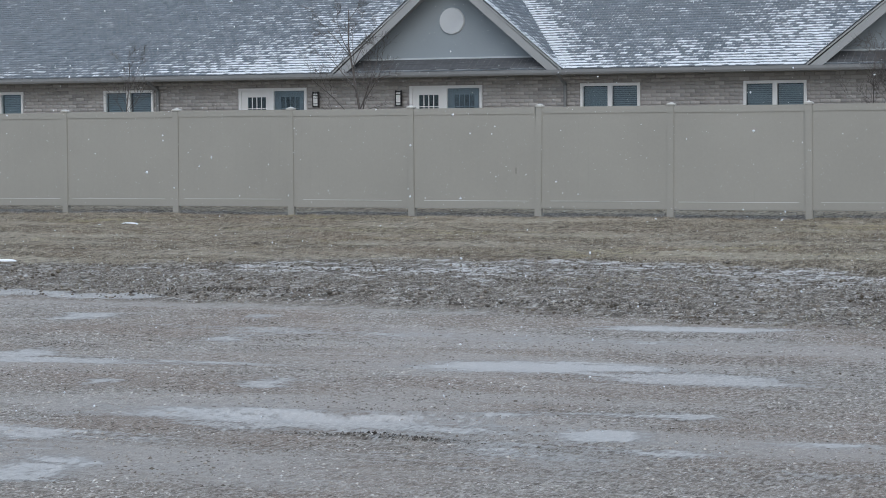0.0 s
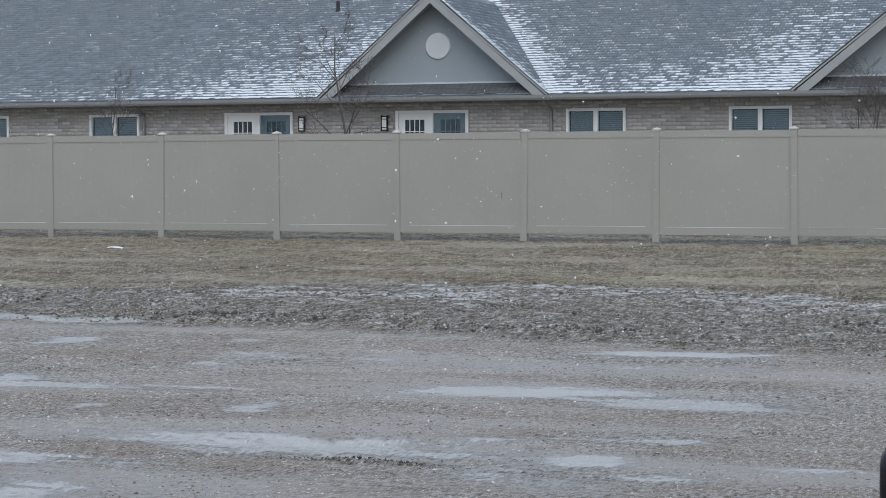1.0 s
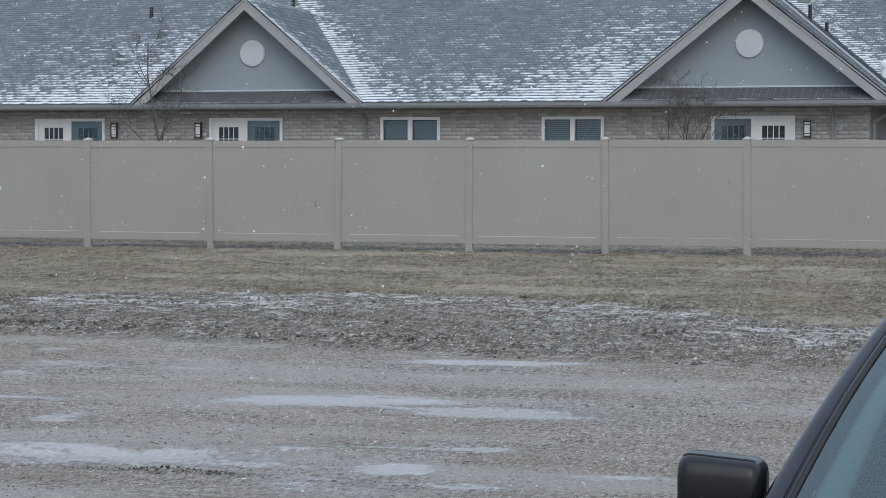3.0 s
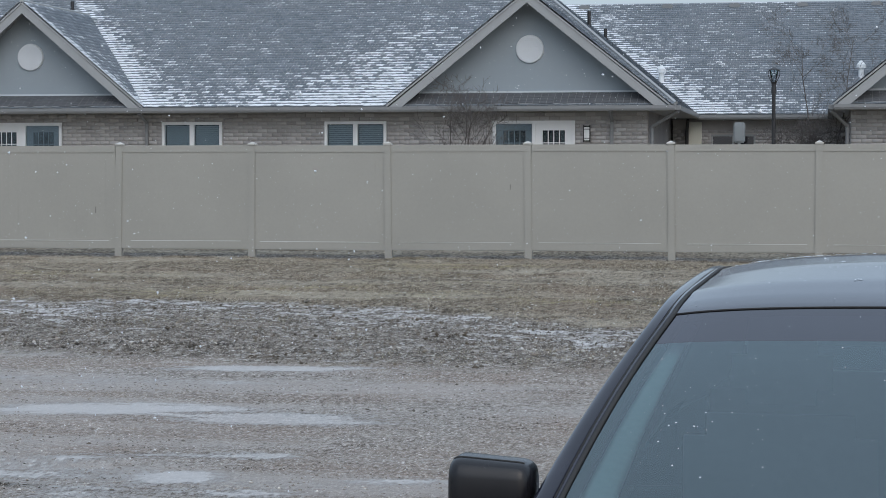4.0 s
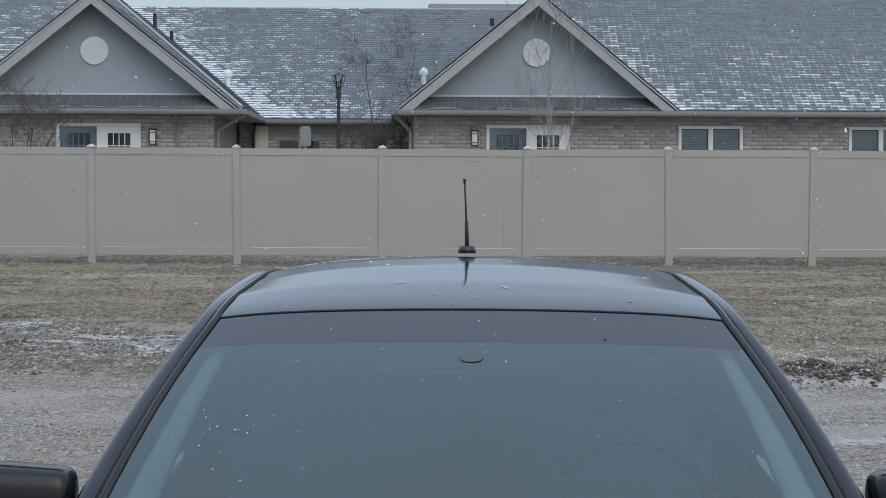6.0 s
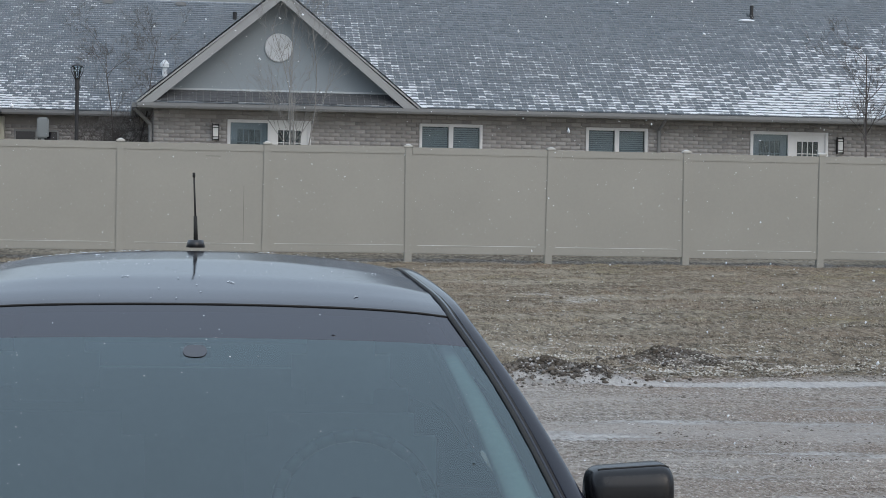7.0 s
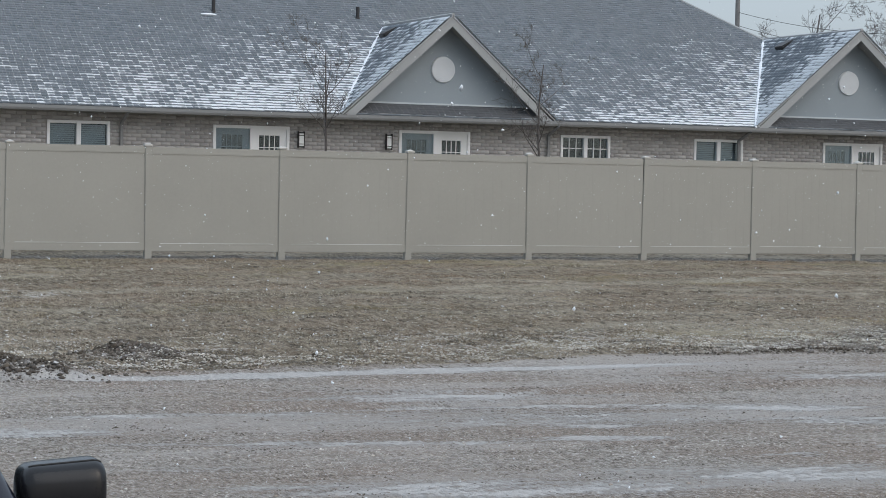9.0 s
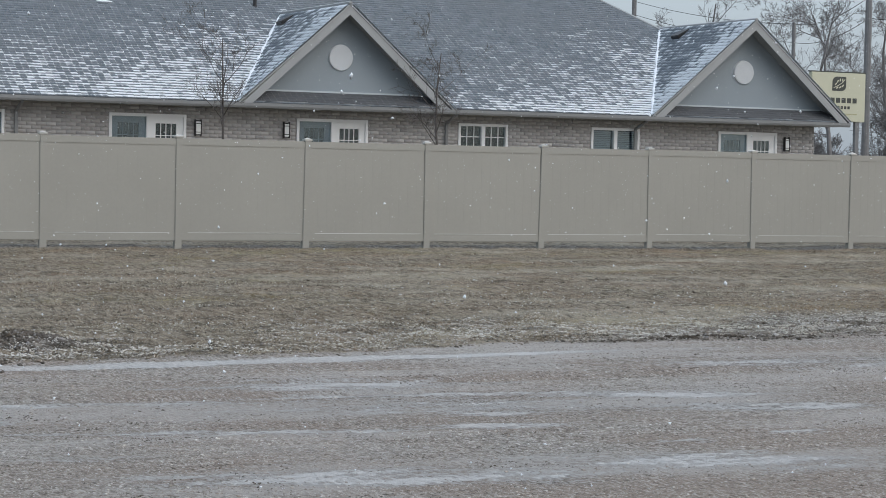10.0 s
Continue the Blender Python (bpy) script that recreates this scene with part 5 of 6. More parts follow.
        # quarter panel, carried forward inside the side glass to block stray light
        bm = sheet(bmesh.new(), lambda u, v, q=side: Vector((q * lerp(lerp(0.792, 0.592, v), lerp(0.62, 0.53, v), max(0.0, 2 * u - 1)), lerp(lerp(5.85, 5.80, v), lerp(7.27, 6.62, v), u), lerp(lerp(0.88, 1.35, v), lerp(0.97, 1.365, v), u))), 4, 6)
        add("quarter_panel_block", bm, M_RUBBER)
        add("door_post", sweep(bmesh.new(), [(side * 0.79, 5.75, 0.92), (side * 0.60, 5.85, 1.35)], 0.03, 0.012, 6), M_RUBBER)
    # windscreen: clear sheet, shade band, black border
    add("windscreen", sheet(bmesh.new(), lambda u, v: screen_at(2 * u - 1, lerp(0.0, 0.81, v)), 28, 16), M_SCREEN, label="windscreen reflecting the grey sky")
    add("shade_band", sheet(bmesh.new(), lambda u, v: screen_at(2 * u - 1, lerp(0.8102, 0.999, v)), 28, 5), M_TINTGLASS, label="dark shade band of the windscreen")
    for side in (-1, 1):
        add("glass_border", sheet(bmesh.new(), lambda u, v, q=side: screen_at(q * lerp(lerp(0.958, 0.964, v), 1.0, u), v) + Vector((0, 0.003, -0.004)), 2, 14), M_RUBBER)
    add("header_seal", sweep(bmesh.new(), [screen_at(s / 10, 1.0) + Vector((0, 0.0, 0.001)) for s in range(-10, 11)], 0.0025, 0.0025, 6), M_RUBBER)
    bm = sheet(bmesh.new(), lambda u, v: Vector(((2 * u - 1) * lerp(0.58, 0.66, v), lerp(6.602, 7.25, v), lerp(roof_at(2 * u - 1, 6.6).z - 0.004, 0.97, v))), 10, 6)
    add("rear_window", bm, M_REAR)
    # inside
    bm = sheet(bmesh.new(), lambda u, v: Vector(((2 * u - 1) * 0.80, lerp(4.16, 4.75, v) + 0.12 * (2 * u - 1) ** 2, lerp(0.90, 0.96, v) - 0.16 * max(0, v - 0.8) * 5)), 12, 8)
    add("dashboard", bm, M_PLASTIC)
    for sx in (-0.38, 0.38):
        bm = boxed(sx - 0.25, sx + 0.25, 5.35, 5.52, 0.45, 1.06, bevel=0.06)
        seat = add("front_seat", bm, M_SEAT)
        bm = boxed(sx - 0.13, sx + 0.13, 5.44, 5.54, 1.08, 1.25, bevel=0.04)
        add("headrest", bm, M_SEAT, seat)
    add("rear_seat", boxed(-0.65, 0.65, 6.35, 6.55, 0.45, 1.08, bevel=0.06), M_SEAT)
    add("floor_pan", boxed(-0.85, 0.85, 4.0, 7.2, 0.3, 0.34), M_RUBBER)
    add("parcel_shelf", boxed(-0.66, 0.66, 6.5, 7.3, 0.96, 0.99), M_SEAT)
    bm = bmesh.new()
    ring = []
    for k in range(24):
        a = 2 * math.pi * k / 24
        ring.append((0.38 + 0.185 * math.cos(a), 4.86 + 0.08 * math.sin(a), 0.90 + 0.165 * math.sin(a)))
    for p, q in zip(ring, ring[1:] + ring[:1]):
        rod(bm, p, q, 0.016, sides=8)
    rod(bm, (0.22, 4.86, 0.90), (0.54, 4.86, 0.90), 0.02, sides=8)
    rod(bm, (0.38, 4.86, 0.90), (0.38, 4.70, 0.80), 0.04, sides=10)
    add("steering_wheel", bm, M_PLASTIC)
    bm = boxed(-0.036, 0.036, 4.88, 4.94, 1.240, 1.286, bevel=0.012)
    mir = add("inner_mirror", bm, M_PLASTIC, label="dark mirror mount behind the glass")
    # added dark sheet just above the glass, so the mount behind it reads
    def patch(u, v):
        a, b = 2 * u - 1, 2 * v - 1
        return screen_at(0.041 * a * math.sqrt(1 - 0.4 * b * b), 0.74 + 0.031 * b * math.sqrt(1 - 0.4 * a * a)) + Vector((0, -0.0006, 0.0014))
    add("mount_overlay", sheet(bmesh.new(), patch, 12, 10), M_TINT, label="dark overlay added on the glass where the mirror mount shows")
    # outer mirrors
    for side in (-1, 1):
        def shell_at(u, t):
            """The mirror's housing: u from the car outwards, t round it; its top slopes down towards the car."""
            near, end = min(1.0, u / 0.16), min(1.0, (1 - u) / 0.15)
            near, end = math.sqrt(near * (2 - near)), math.sqrt(end * (2 - end))
            k_end = lerp(0.66, 1.0, near) * lerp(0.70, 1.0, end)
            c, q = math.cos(t), math.sin(t)
            yy = math.copysign(abs(c) ** 0.55, c) * (lerp(0.07, 0.085, u) if c < 0 else 0.07) * k_end
            zz = math.copysign(abs(q) ** 0.48, q) * (lerp(0.072, 0.086, u) if q > 0 else 0.075) * k_end
            return Vector((side * (-0.104 + 0.183 * u), yy, zz))

        bm = bmesh.new()
        rings = []
        for u in (0.0, 0.02, 0.06, 0.11, 0.16, 0.3, 0.45, 0.6, 0.75, 0.85, 0.9, 0.94, 0.97, 0.99, 1.0):
            rings.append([bm.verts.new(shell_at(u, 2 * math.pi * k / 28)) for k in range(28)])
        for r, q in zip(rings, rings[1:]):
            for k in range(28):
                bm.faces.new((r[k], r[(k + 1) % 28], q[(k + 1) % 28], q[k]))
        bm.faces.new(rings[0]), bm.faces.new(rings[-1][::-1])
        bmesh.ops.recalc_face_normals(bm, faces=bm.faces)
        bmesh.ops.transform(bm, matrix=Matrix.Translation((side * 0.962, 4.47, 0.985)), verts=bm.verts)
        mirror = add("door_mirror", bm, M_HOUSING, label="black door mirror with a seam round its cap")
        seam = [Vector((side * 0.962, 4.47, 0.985)) + shell_at(u, radians(106)) for u in (0.10, 0.16, 0.3, 0.45, 0.6, 0.75, 0.85, 0.91, 0.95)]
        add("cap_seam", sweep(bmesh.new(), seam, 0.0022, 0.0022, 6), M_RUBBER, mirror)
        add("mirror_arm", sweep(bmesh.new(), [(side * 0.90, 4.50, 0.965), (side * 0.84, 4.52, 0.95), (side * 0.80, 4.53, 0.945)], 0.03, 0.022, 8), M_PLASTIC, mirror)
        add("mirror_glass", boxed(side * 0.962 - 0.075, side * 0.962 + 0.075, 4.5415, 4.545, 0.935, 1.035), M_CHROME, mirror)
    # aerial on the roof
    ax, ay, az = -0.010, 6.33, 1.456
    bm = bmesh.new()
    r = bmesh.ops.create_cone(bm, cap_ends=True, segments=20, radius1=0.029, radius2=0.023, depth=0.022)
    bmesh.ops.transform(bm, matrix=Matrix.Translation((ax, ay, az + 0.012)) @ Matrix.Diagonal((1, 1.5, 1, 1)), verts=r["verts"])
    foot = add("aerial", bm, M_PLASTIC, label="short black roof aerial")
    bm = rod(bmesh.new(), (ax, ay, az + 0.02), (ax - 0.002, ay, az + 0.095), 0.0065, 0.0055, sides=10)
    rod(bm, (ax - 0.002, ay, az + 0.09), (ax - 0.008, ay + 0.01, az + 0.215), 0.0032, 0.0026, sides=8)
    rod(bm, (ax - 0.008, ay + 0.01, az + 0.212), (ax - 0.0085, ay + 0.01, az + 0.226), 0.0042, 0.0042, sides=8)
    add("whip", bm, M_RUBBER, foot)
    # wheels and lights
    for side in (-1, 1):
        for wy in (3.85, 6.78):
            bm = rod(bmesh.new(), (side * 0.74, wy, 0.33), (side * 0.955, wy, 0.33), 0.33, sides=32)
            bmesh.ops.bevel(bm, geom=[e for e in bm.edges if len(e.link_faces) == 2 and any(len(f.verts) > 8 for f in e.link_faces)], offset=0.03, segments=3, affect="EDGES")
            tyre = add("wheel", bm, M_RUBBER, label="black tyre on a grey rim")
            add("rim", rod(bmesh.new(), (side * 0.95, wy, 0.33), (side * 0.962, wy, 0.33), 0.22, 0.20, sides=24), M_BOX, tyre)
        bm = boxed(side * 0.66 - 0.14, side * 0.66 + 0.14, 2.99, 3.2, 0.55, 0.66, bevel=0.03)
        add("headlight", bm, M_LAMP)
    # flecks of snow on the roof and glass
    rng = random.Random(3)
    V, F = [], []
    def fleck(p, n, r):
        a = n.orthogonal().normalized(); b = n.cross(a)
        k0 = len(V)
        V.append(p + n * r * 0.45)
        m = 6
        for i in range(m):
            t = 2 * math.pi * i / m
            V.append(p + (a * math.cos(t) + b * math.sin(t)) * r * rng.uniform(0.6, 1.25) + n * 0.0006)
        F.extend((k0, k0 + 1 + i, k0 + 1 + (i + 1) % m) for i in range(m))
    up_s = Vector((0, -0.41, 0.91))
    for _ in range(120):
        s, t = rng.uniform(-0.93, 0.93), rng.uniform(0.25, 0.98)
        if rng.random() < 0.45:
            s = rng.uniform(-0.93, -0.45); t = rng.uniform(0.2, 0.75)
        fleck(screen_at(s, t), up_s, rng.choice((0.0008, 0.001, 0.0013, 0.0015, 0.0022)))
    for _ in range(130):
        y = rng.uniform(5.1, 6.55)
        fleck(roof_at(rng.uniform(-0.98, 0.98), y) + Vector((0, 0, 0.001)), Vector((0, 0, 1)), rng.choice((0.0012, 0.0016, 0.002, 0.003)))
    for _ in range(150):
        y = rng.uniform(6.3, 6.6)
        s = rng.choice((rng.uniform(-1, 1), -1 + abs(rng.gauss(0, 0.25)), rng.uniform(-0.9, -0.2)))
        fleck(roof_at(s, y) + Vector((0, 0, 0.001)), Vector((0, 0, 1)), rng.choice((0.002, 0.003, 0.004, 0.005)))
    # small clots of wet snow
    for _ in range(7):
        cs, cy = rng.uniform(-0.85, 0.9), rng.uniform(5.15, 6.3)
        for _ in range(rng.randint(3, 7)):
            fleck(roof_at(cs + rng.gauss(0, 0.008), cy + rng.gauss(0, 0.012)) + Vector((0, 0, 0.001)), Vector((0, 0, 1)), rng.uniform(0.002, 0.0045))
    for _ in range(4):
        cs, ct = rng.uniform(-0.9, 0.9), rng.uniform(0.25, 0.9)
        for _ in range(rng.randint(3, 8)):
            fleck(screen_at(cs + rng.gauss(0, 0.012), ct + rng.gauss(0, 0.012)), up_s, rng.uniform(0.0009, 0.0017))
    V = np.array([o @ v for v in V])
    bulk("snow_flecks", V, F, M_FROST, car, "flecks of fresh snow", kind="stuff")
    car.matrix_basis = pose(CAR_X, CAR_Y, 0.005, 0, 0, CAR_TURN)
    return car


M_CHROME = plain("mirror_silver", (0.8, 0.82, 0.84), 0.03, metal=1.0, vary=0.02, relief=0)
build_car()


# ---- wall lanterns ----
def build_lantern():
    lamp = thing("wall_lantern", (0, 0, 0), "black framed wall lantern with frosted white glass", "lamp", "lanterns on the houses")
    part("lamp_glass", boxed(-0.065, 0.065, -0.10, -0.02, 0.04, 0.36, bevel=0.01), M_LAMP, lamp)
    part("back_plate", boxed(-0.07, 0.07, -0.018, 0.0, 0.02, 0.38, bevel=0.004), M_BLACK, lamp)
    for x0, x1 in ((-0.082, -0.068), (0.068, 0.082)):
        part("side_bar", boxed(x0, x1, -0.115, -0.018, 0.0, 0.41), M_BLACK, lamp)
    for z in (0.015, 0.085, 0.30, 0.375):
        part("cross_bar", boxed(-0.066, 0.066, -0.118, -0.101, z, z + 0.016), M_BLACK, lamp)
    return lamp


lantern = build_lantern()
spots = [-23.27, -20.93, -5.5, 2.13, 17.5, 19.87, 35.25]
lantern.matrix_basis = Matrix.Translation((spots[0], WALL_Y - 0.024, 2.36))
for x in spots[1:]:
    copy_thing(lantern, Matrix.Translation((x, WALL_Y - 0.024, 2.36)))


# ---- the court's street lamp ----
def build_street_lamp():
    x, y = -1.05, 47.5
    lamp = thing("street_lamp", (x, y, 0.5), "black post lamp with an open lantern head", "street lamp")
    bm = rod(bmesh.new(), (x, y, 0.45), (x, y, 3.55), 0.05, 0.04, sides=14)
    rod(bm, (x, y, 0.45), (x, y, 0.9), 0.09, 0.07, sides=14)
    rod(bm, (x, y, 3.4), (x, y, 3.62), 0.06, 0.05, sides=14)
    part("post", bm, M_BLACK, lamp)
    head = part("lantern_head", rod(bmesh.new(), (x, y, 3.60), (x, y, 3.66), 0.05, 0.07, sides=12), M_BLACK, lamp)
    for k in range(5):
        a = 2 * math.pi * k / 5 + 0.3
        c, s = math.cos(a), math.sin(a)
        part("cage_bar", sweep(bmesh.new(), [(x + 0.05 * c, y + 0.05 * s, 3.64), (x + 0.13 * c, y + 0.13 * s, 3.80), (x + 0.135 * c, y + 0.135 * s, 3.90), (x + 0.06 * c, y + 0.06 * s, 3.95)], 0.010, 0.010, 6), M_BLACK, head)
    part("lamp_hood", rod(bmesh.new(), (x, y, 3.93), (x, y, 3.98), 0.14, 0.04, sides=14), M_BLACK, head)
    part("lamp_glass", rod(bmesh.new(), (x, y, 3.66), (x, y, 3.92), 0.05, 0.10, sides=12), M_PANE, head)


build_street_lamp()


def build_meter_box():
    y = 56.9
    ob = thing("utility_box", (-2.15, y, 0.5), "grey electrical box on a post in the court", "utility box")
    part("cabinet", boxed(-2.31, -2.0, y - 0.08, y + 0.08, 2.42, 2.98, bevel=0.04), M_BOX, ob)
    part("post", boxed(-2.2, -2.11, y - 0.04, y + 0.04, 0.45, 2.42, bevel=0.01), M_BOX, ob)


build_meter_box()


# ---- trees ----
def bare_tree(name, x, y, z, height, seed, label, trunk_r=0.05, spread=0.55, material=None, stems=1, fan=0.30, levels=4, first=0.25, twig=0.004, kids=7):
    """A leafless tree: tapered trunk or stems, limbs and fine twigs."""
    rng = random.Random(seed)
    tree = thing(name, (x, y, z), label, "tree")
    V, F = [], []
    TV, TF = [], []

    def tube(VV, FF, pts, radii, sides):
        base = len(VV)
        for p, r, i in zip(pts, radii, range(len(pts))):
            d = (pts[min(i + 1, len(pts) - 1)] - pts[max(i - 1, 0)]).normalized()
            a = d.orthogonal().normalized(); b = d.cross(a)
            for k in range(sides):
                t = 2 * math.pi * k / sides
                VV.append(p + (a * math.cos(t) + b * math.sin(t)) * r)
        for i in range(len(pts) - 1):
            for k in range(sides):
                q = base + i * sides
                FF.append((q + k, q + (k + 1) % sides, q + sides + (k + 1) % sides, q + sides + k))

    def branch(p, d, length, r, level):
        steps = 5 if level < 2 else 3
        pts, radii = [p], [r]
        for i in range(steps):
            d = (d + Vector((rng.gauss(0, 0.10), rng.gauss(0, 0.10), rng.gauss(0.05, 0.06)))).normalized()
            p = p + d * length / steps
            pts.append(p)
            radii.append(max(twig * 0.6, r * (1 - 0.75 * (i + 1) / steps)))
        if level == 0:
            tube(TV, TF, pts, radii, 8)
        else:
            tube(V, F, pts, radii, 4 if level < 2 else 3)
        if level >= levels:
            return
        n = kids + 3 if level == 0 else kids - level
        for k in range(n):
            f = rng.uniform(first if level == 0 else 0.2, 0.97)
            i = min(int(f * steps), steps - 1)
            q = pts[i].lerp(pts[i + 1], f * steps - i)
            a = rng.uniform(0, 2 * math.pi)
            side = d.orthogonal().normalized()
            side = Matrix.Rotation(a, 3, d) @ side
            nd_ = (d * rng.uniform(0.5, 0.9) + side * rng.uniform(0.5, 0.9) * (spread / 0.55)).normalized()
            ln = length * rng.uniform(0.32, 0.52) * (1.1 - 0.6 * f if level == 0 else 1.0)
            branch(q, nd_, ln, max(twig, radii[i] * 0.5), level + 1)

    for s in range(stems):
        a = rng.uniform(0, 6.28)
        lean = 0.03 if stems == 1 else fan
        branch(Vector((x, y, z - 0.1)), Vector((lean * math.cos(a), lean * math.sin(a), 1)).normalized(), height * rng.uniform(0.85, 1.0), trunk_r / (1 if stems == 1 else 1.8), 0)
    bulk("trunk", TV, TF, material or M_BARK, tree)
    bulk("crown", V, F, material or M_BARK, tree)
    return tree


YT = 45.5
young = "young leafless tree behind the fence"
bare_tree("tree", 16.45, YT, 0.45, 4.5, 11, young, 0.045, 0.5, first=0.3)
bare_tree("tree", -19.95, YT, 0.45, 4.5, 12, young, 0.045, 0.5, first=0.3)
bare_tree("tree", 3.63, YT, 0.45, 4.9, 13, "young pale-stemmed leafless tree behind the fence", 0.036, 0.30, M_BARK_PALE, stems=4, fan=0.05, first=0.3, twig=0.0032, kids=5)
bare_tree("tree", 22.0, YT, 0.45, 4.3, 14, young, 0.045, 0.65, first=0.3)
bare_tree("tree", -8.0, YT, 0.45, 3.3, 15, "small leafless many-stemmed tree behind the fence", 0.035, 0.55, stems=4, levels=3, first=0.4)
bare_tree("tree", -26.4, YT, 0.45, 3.4, 16, "thin leafless sapling behind the fence", 0.03, 0.4, levels=3, first=0.5)
bare_tree("tree", -0.05, 52.5, 0.5, 4.7, 17, "leafless tree with dense low twigs in the court", 0.05, 0.6, stems=2, fan=0.12, first=0.3, twig=0.0032, kids=7)
bare_tree("shrub", -0.3, 52.0, 0.5, 2.6, 18, "dense dark leafless shrub in the court", 0.03, 0.8, stems=8, levels=3, first=0.2, kids=9)
for k, (x, y, h) in enumerate(((84, 118, 14.0), (90, 122, 15.0), (79, 128, 13.0), (97, 125, 14.0), (87, 135, 15.0), (71, 150, 14.5), (101, 130, 13.0), (76, 140, 11))):
    bare_tree("tree", x, y, 0.5, h, 30 + k, "tall grey leafless tree in the distance", 0.2, 0.75, M_BARK_FAR, first=0.15, twig=0.014, kids=8)

for k in range(16):
    bare_tree("shrub", 58 + 5.5 * k, 120 + (k * 37) % 23, 0.4, 4.5 + (k * 13) % 4, 60 + k, "grey leafless brush in the distance", 0.12, 0.9, M_BARK_FAR, stems=5, levels=3, first=0.1, twig=0.022, kids=9)


def cedar(x, y, z, h, w, seed):
    rng = np.random.RandomState(seed)
    tree = thing("cedar", (x, y, z), "dark green cedar shrub at the end of the house", "shrub")
    part("trunk", rod(bmesh.new(), (x, y, z - 0.1), (x, y, z + h * 0.8), 0.06, 0.02), M_BARK, tree)
    n = 11000
    t = rng.rand(n) ** 1.3
    r = w * (1 - t) ** 0.7 * rng.uniform(0.45, 1.05, n) * (1 + 0.25 * np.sin(t * 25 + rng.rand(n)))
    a = rng.uniform(0, 6.28, n)
    c = np.stack([x + r * np.cos(a), y + r * np.sin(a), z + 0.1 + t * h], -1)
    d1, d2 = rng.normal(0, 0.06, (n, 3)), rng.normal(0, 0.06, (n, 3))
    bulk("foliage", np.stack([c, c + d1, c + d2 + (0, 0, 0.05)], 1).reshape(-1, 3), np.arange(3 * n).reshape(-1, 3), M_CEDAR, tree)


cedar(40.0, 60.0, 0.5, 3.7, 1.5, 5)
cedar(42.6, 62.0, 0.5, 3.2, 1.4, 6)
cedar(45.4, 64.0, 0.5, 2.9, 1.4, 7)

# ---- sign, poles and wires beyond the houses ----
def build_sign():
    y = 70.0
    sign = thing("sign", (52.0, y, 0.5), "cream pylon sign with a dark leaf emblem", "sign")
    part("panel", boxed(50.5, 53.18, y, y + 0.25, 3.9, 5.88, bevel=0.02), M_SIGN, sign)
    part("rim", boxed(50.46, 53.22, y + 0.05, y + 0.22, 5.885, 5.93), M_INK, sign)
    part("post", boxed(52.76, 52.94, y + 0.05, y + 0.2, 0.4, 3.9), M_POLE, sign)
    bm = bmesh.new()
    # a leaf-shaped shield: two round corners, two pointed ones
    outline = []
    for cx, cz, a0, r in ((51.74, 5.50, 90, 0.22), (51.56, 5.18, 180, 0.04), (51.98, 5.36, 270, 0.22), (52.16, 5.68, 0, 0.04)):
        outline += [(cx + r * math.cos(radians(a0 + a)), cz + r * math.sin(radians(a0 + a))) for a in range(0, 91, 15)]
    prism(bm, outline, y - 0.012, y - 0.002)
    emblem = part("emblem", bm, M_INK, sign)
    bm = bmesh.new()
    for dx, dz, a in ((-0.17, -0.01, 35), (-0.08, 0.10, 20), (0.04, 0.15, 8), (0.16, 0.15, -5), (-0.10, -0.16, 60), (0.04, -0.14, 50), (0.17, -0.08, 40)):
        r = bmesh.ops.create_icosphere(bm, subdivisions=1, radius=1.0)
        bmesh.ops.transform(bm, matrix=Matrix.Translation((51.86 + dx, y - 0.014, 5.43 + dz)) @ Matrix.Rotation(radians(a), 4, "Y") @ Matrix.Diagonal((0.034, 0.006, 0.075, 1)), verts=r["verts"])
    sweep(bm, [(51.58, y - 0.014, 5.26), (51.8, y - 0.014, 5.36), (52.0, y - 0.014, 5.47), (52.14, y - 0.014, 5.62)], 0.006, 0.016, 6)
    part("emblem_leaves", bm, M_SIGN, emblem)
    # lettering, as plain bars
    for x0, pitch, wide, count, z0, z1, mt in ((51.17, 0.275, 0.20, 6, 4.66, 4.86, M_INK), (51.62, 0.17, 0.11, 5, 4.41, 4.53, M_INK), (51.3, 0.25, 0.22, 6, 4.18, 4.23, M_INK_PALE)):
        for k in range(count):
            part("lettering_bar", boxed(x0 + pitch * k, x0 + pitch * k + wide, y - 0.010, y - 0.002, z0, z1), mt, sign)


build_sign()


def utility_pole(x, y, top, r, arm):
    pole = thing("utility_pole", (x, y, 0.5), "weathered wooden utility pole", "utility pole")
    part("shaft", rod(bmesh.new(), (x, y, 0.3), (x, y, top), r, r * 0.75, sides=12), M_POLE, pole)
    if arm:
        part("cross_arm", boxed(x - arm, x + arm, y - 0.16, y - 0.04, top - 0.9, top - 0.78), M_POLE, pole)
        for s in (-0.9, -0.3, 0.3, 0.9):
            part("insulator", rod(bmesh.new(), (x + s * arm, y - 0.1, top - 0.78), (x + s * arm, y - 0.1, top - 0.6), 0.05, 0.03), M_BLACK, pole)
    return pole


utility_pole(54.45, 71.6, 12.5, 0.17, 0.0)
utility_pole(66.05, 110.0, 13.2, 0.18, 0.0)
utility_pole(67.2, 95.0, 9.98, 0.13, 0.0)


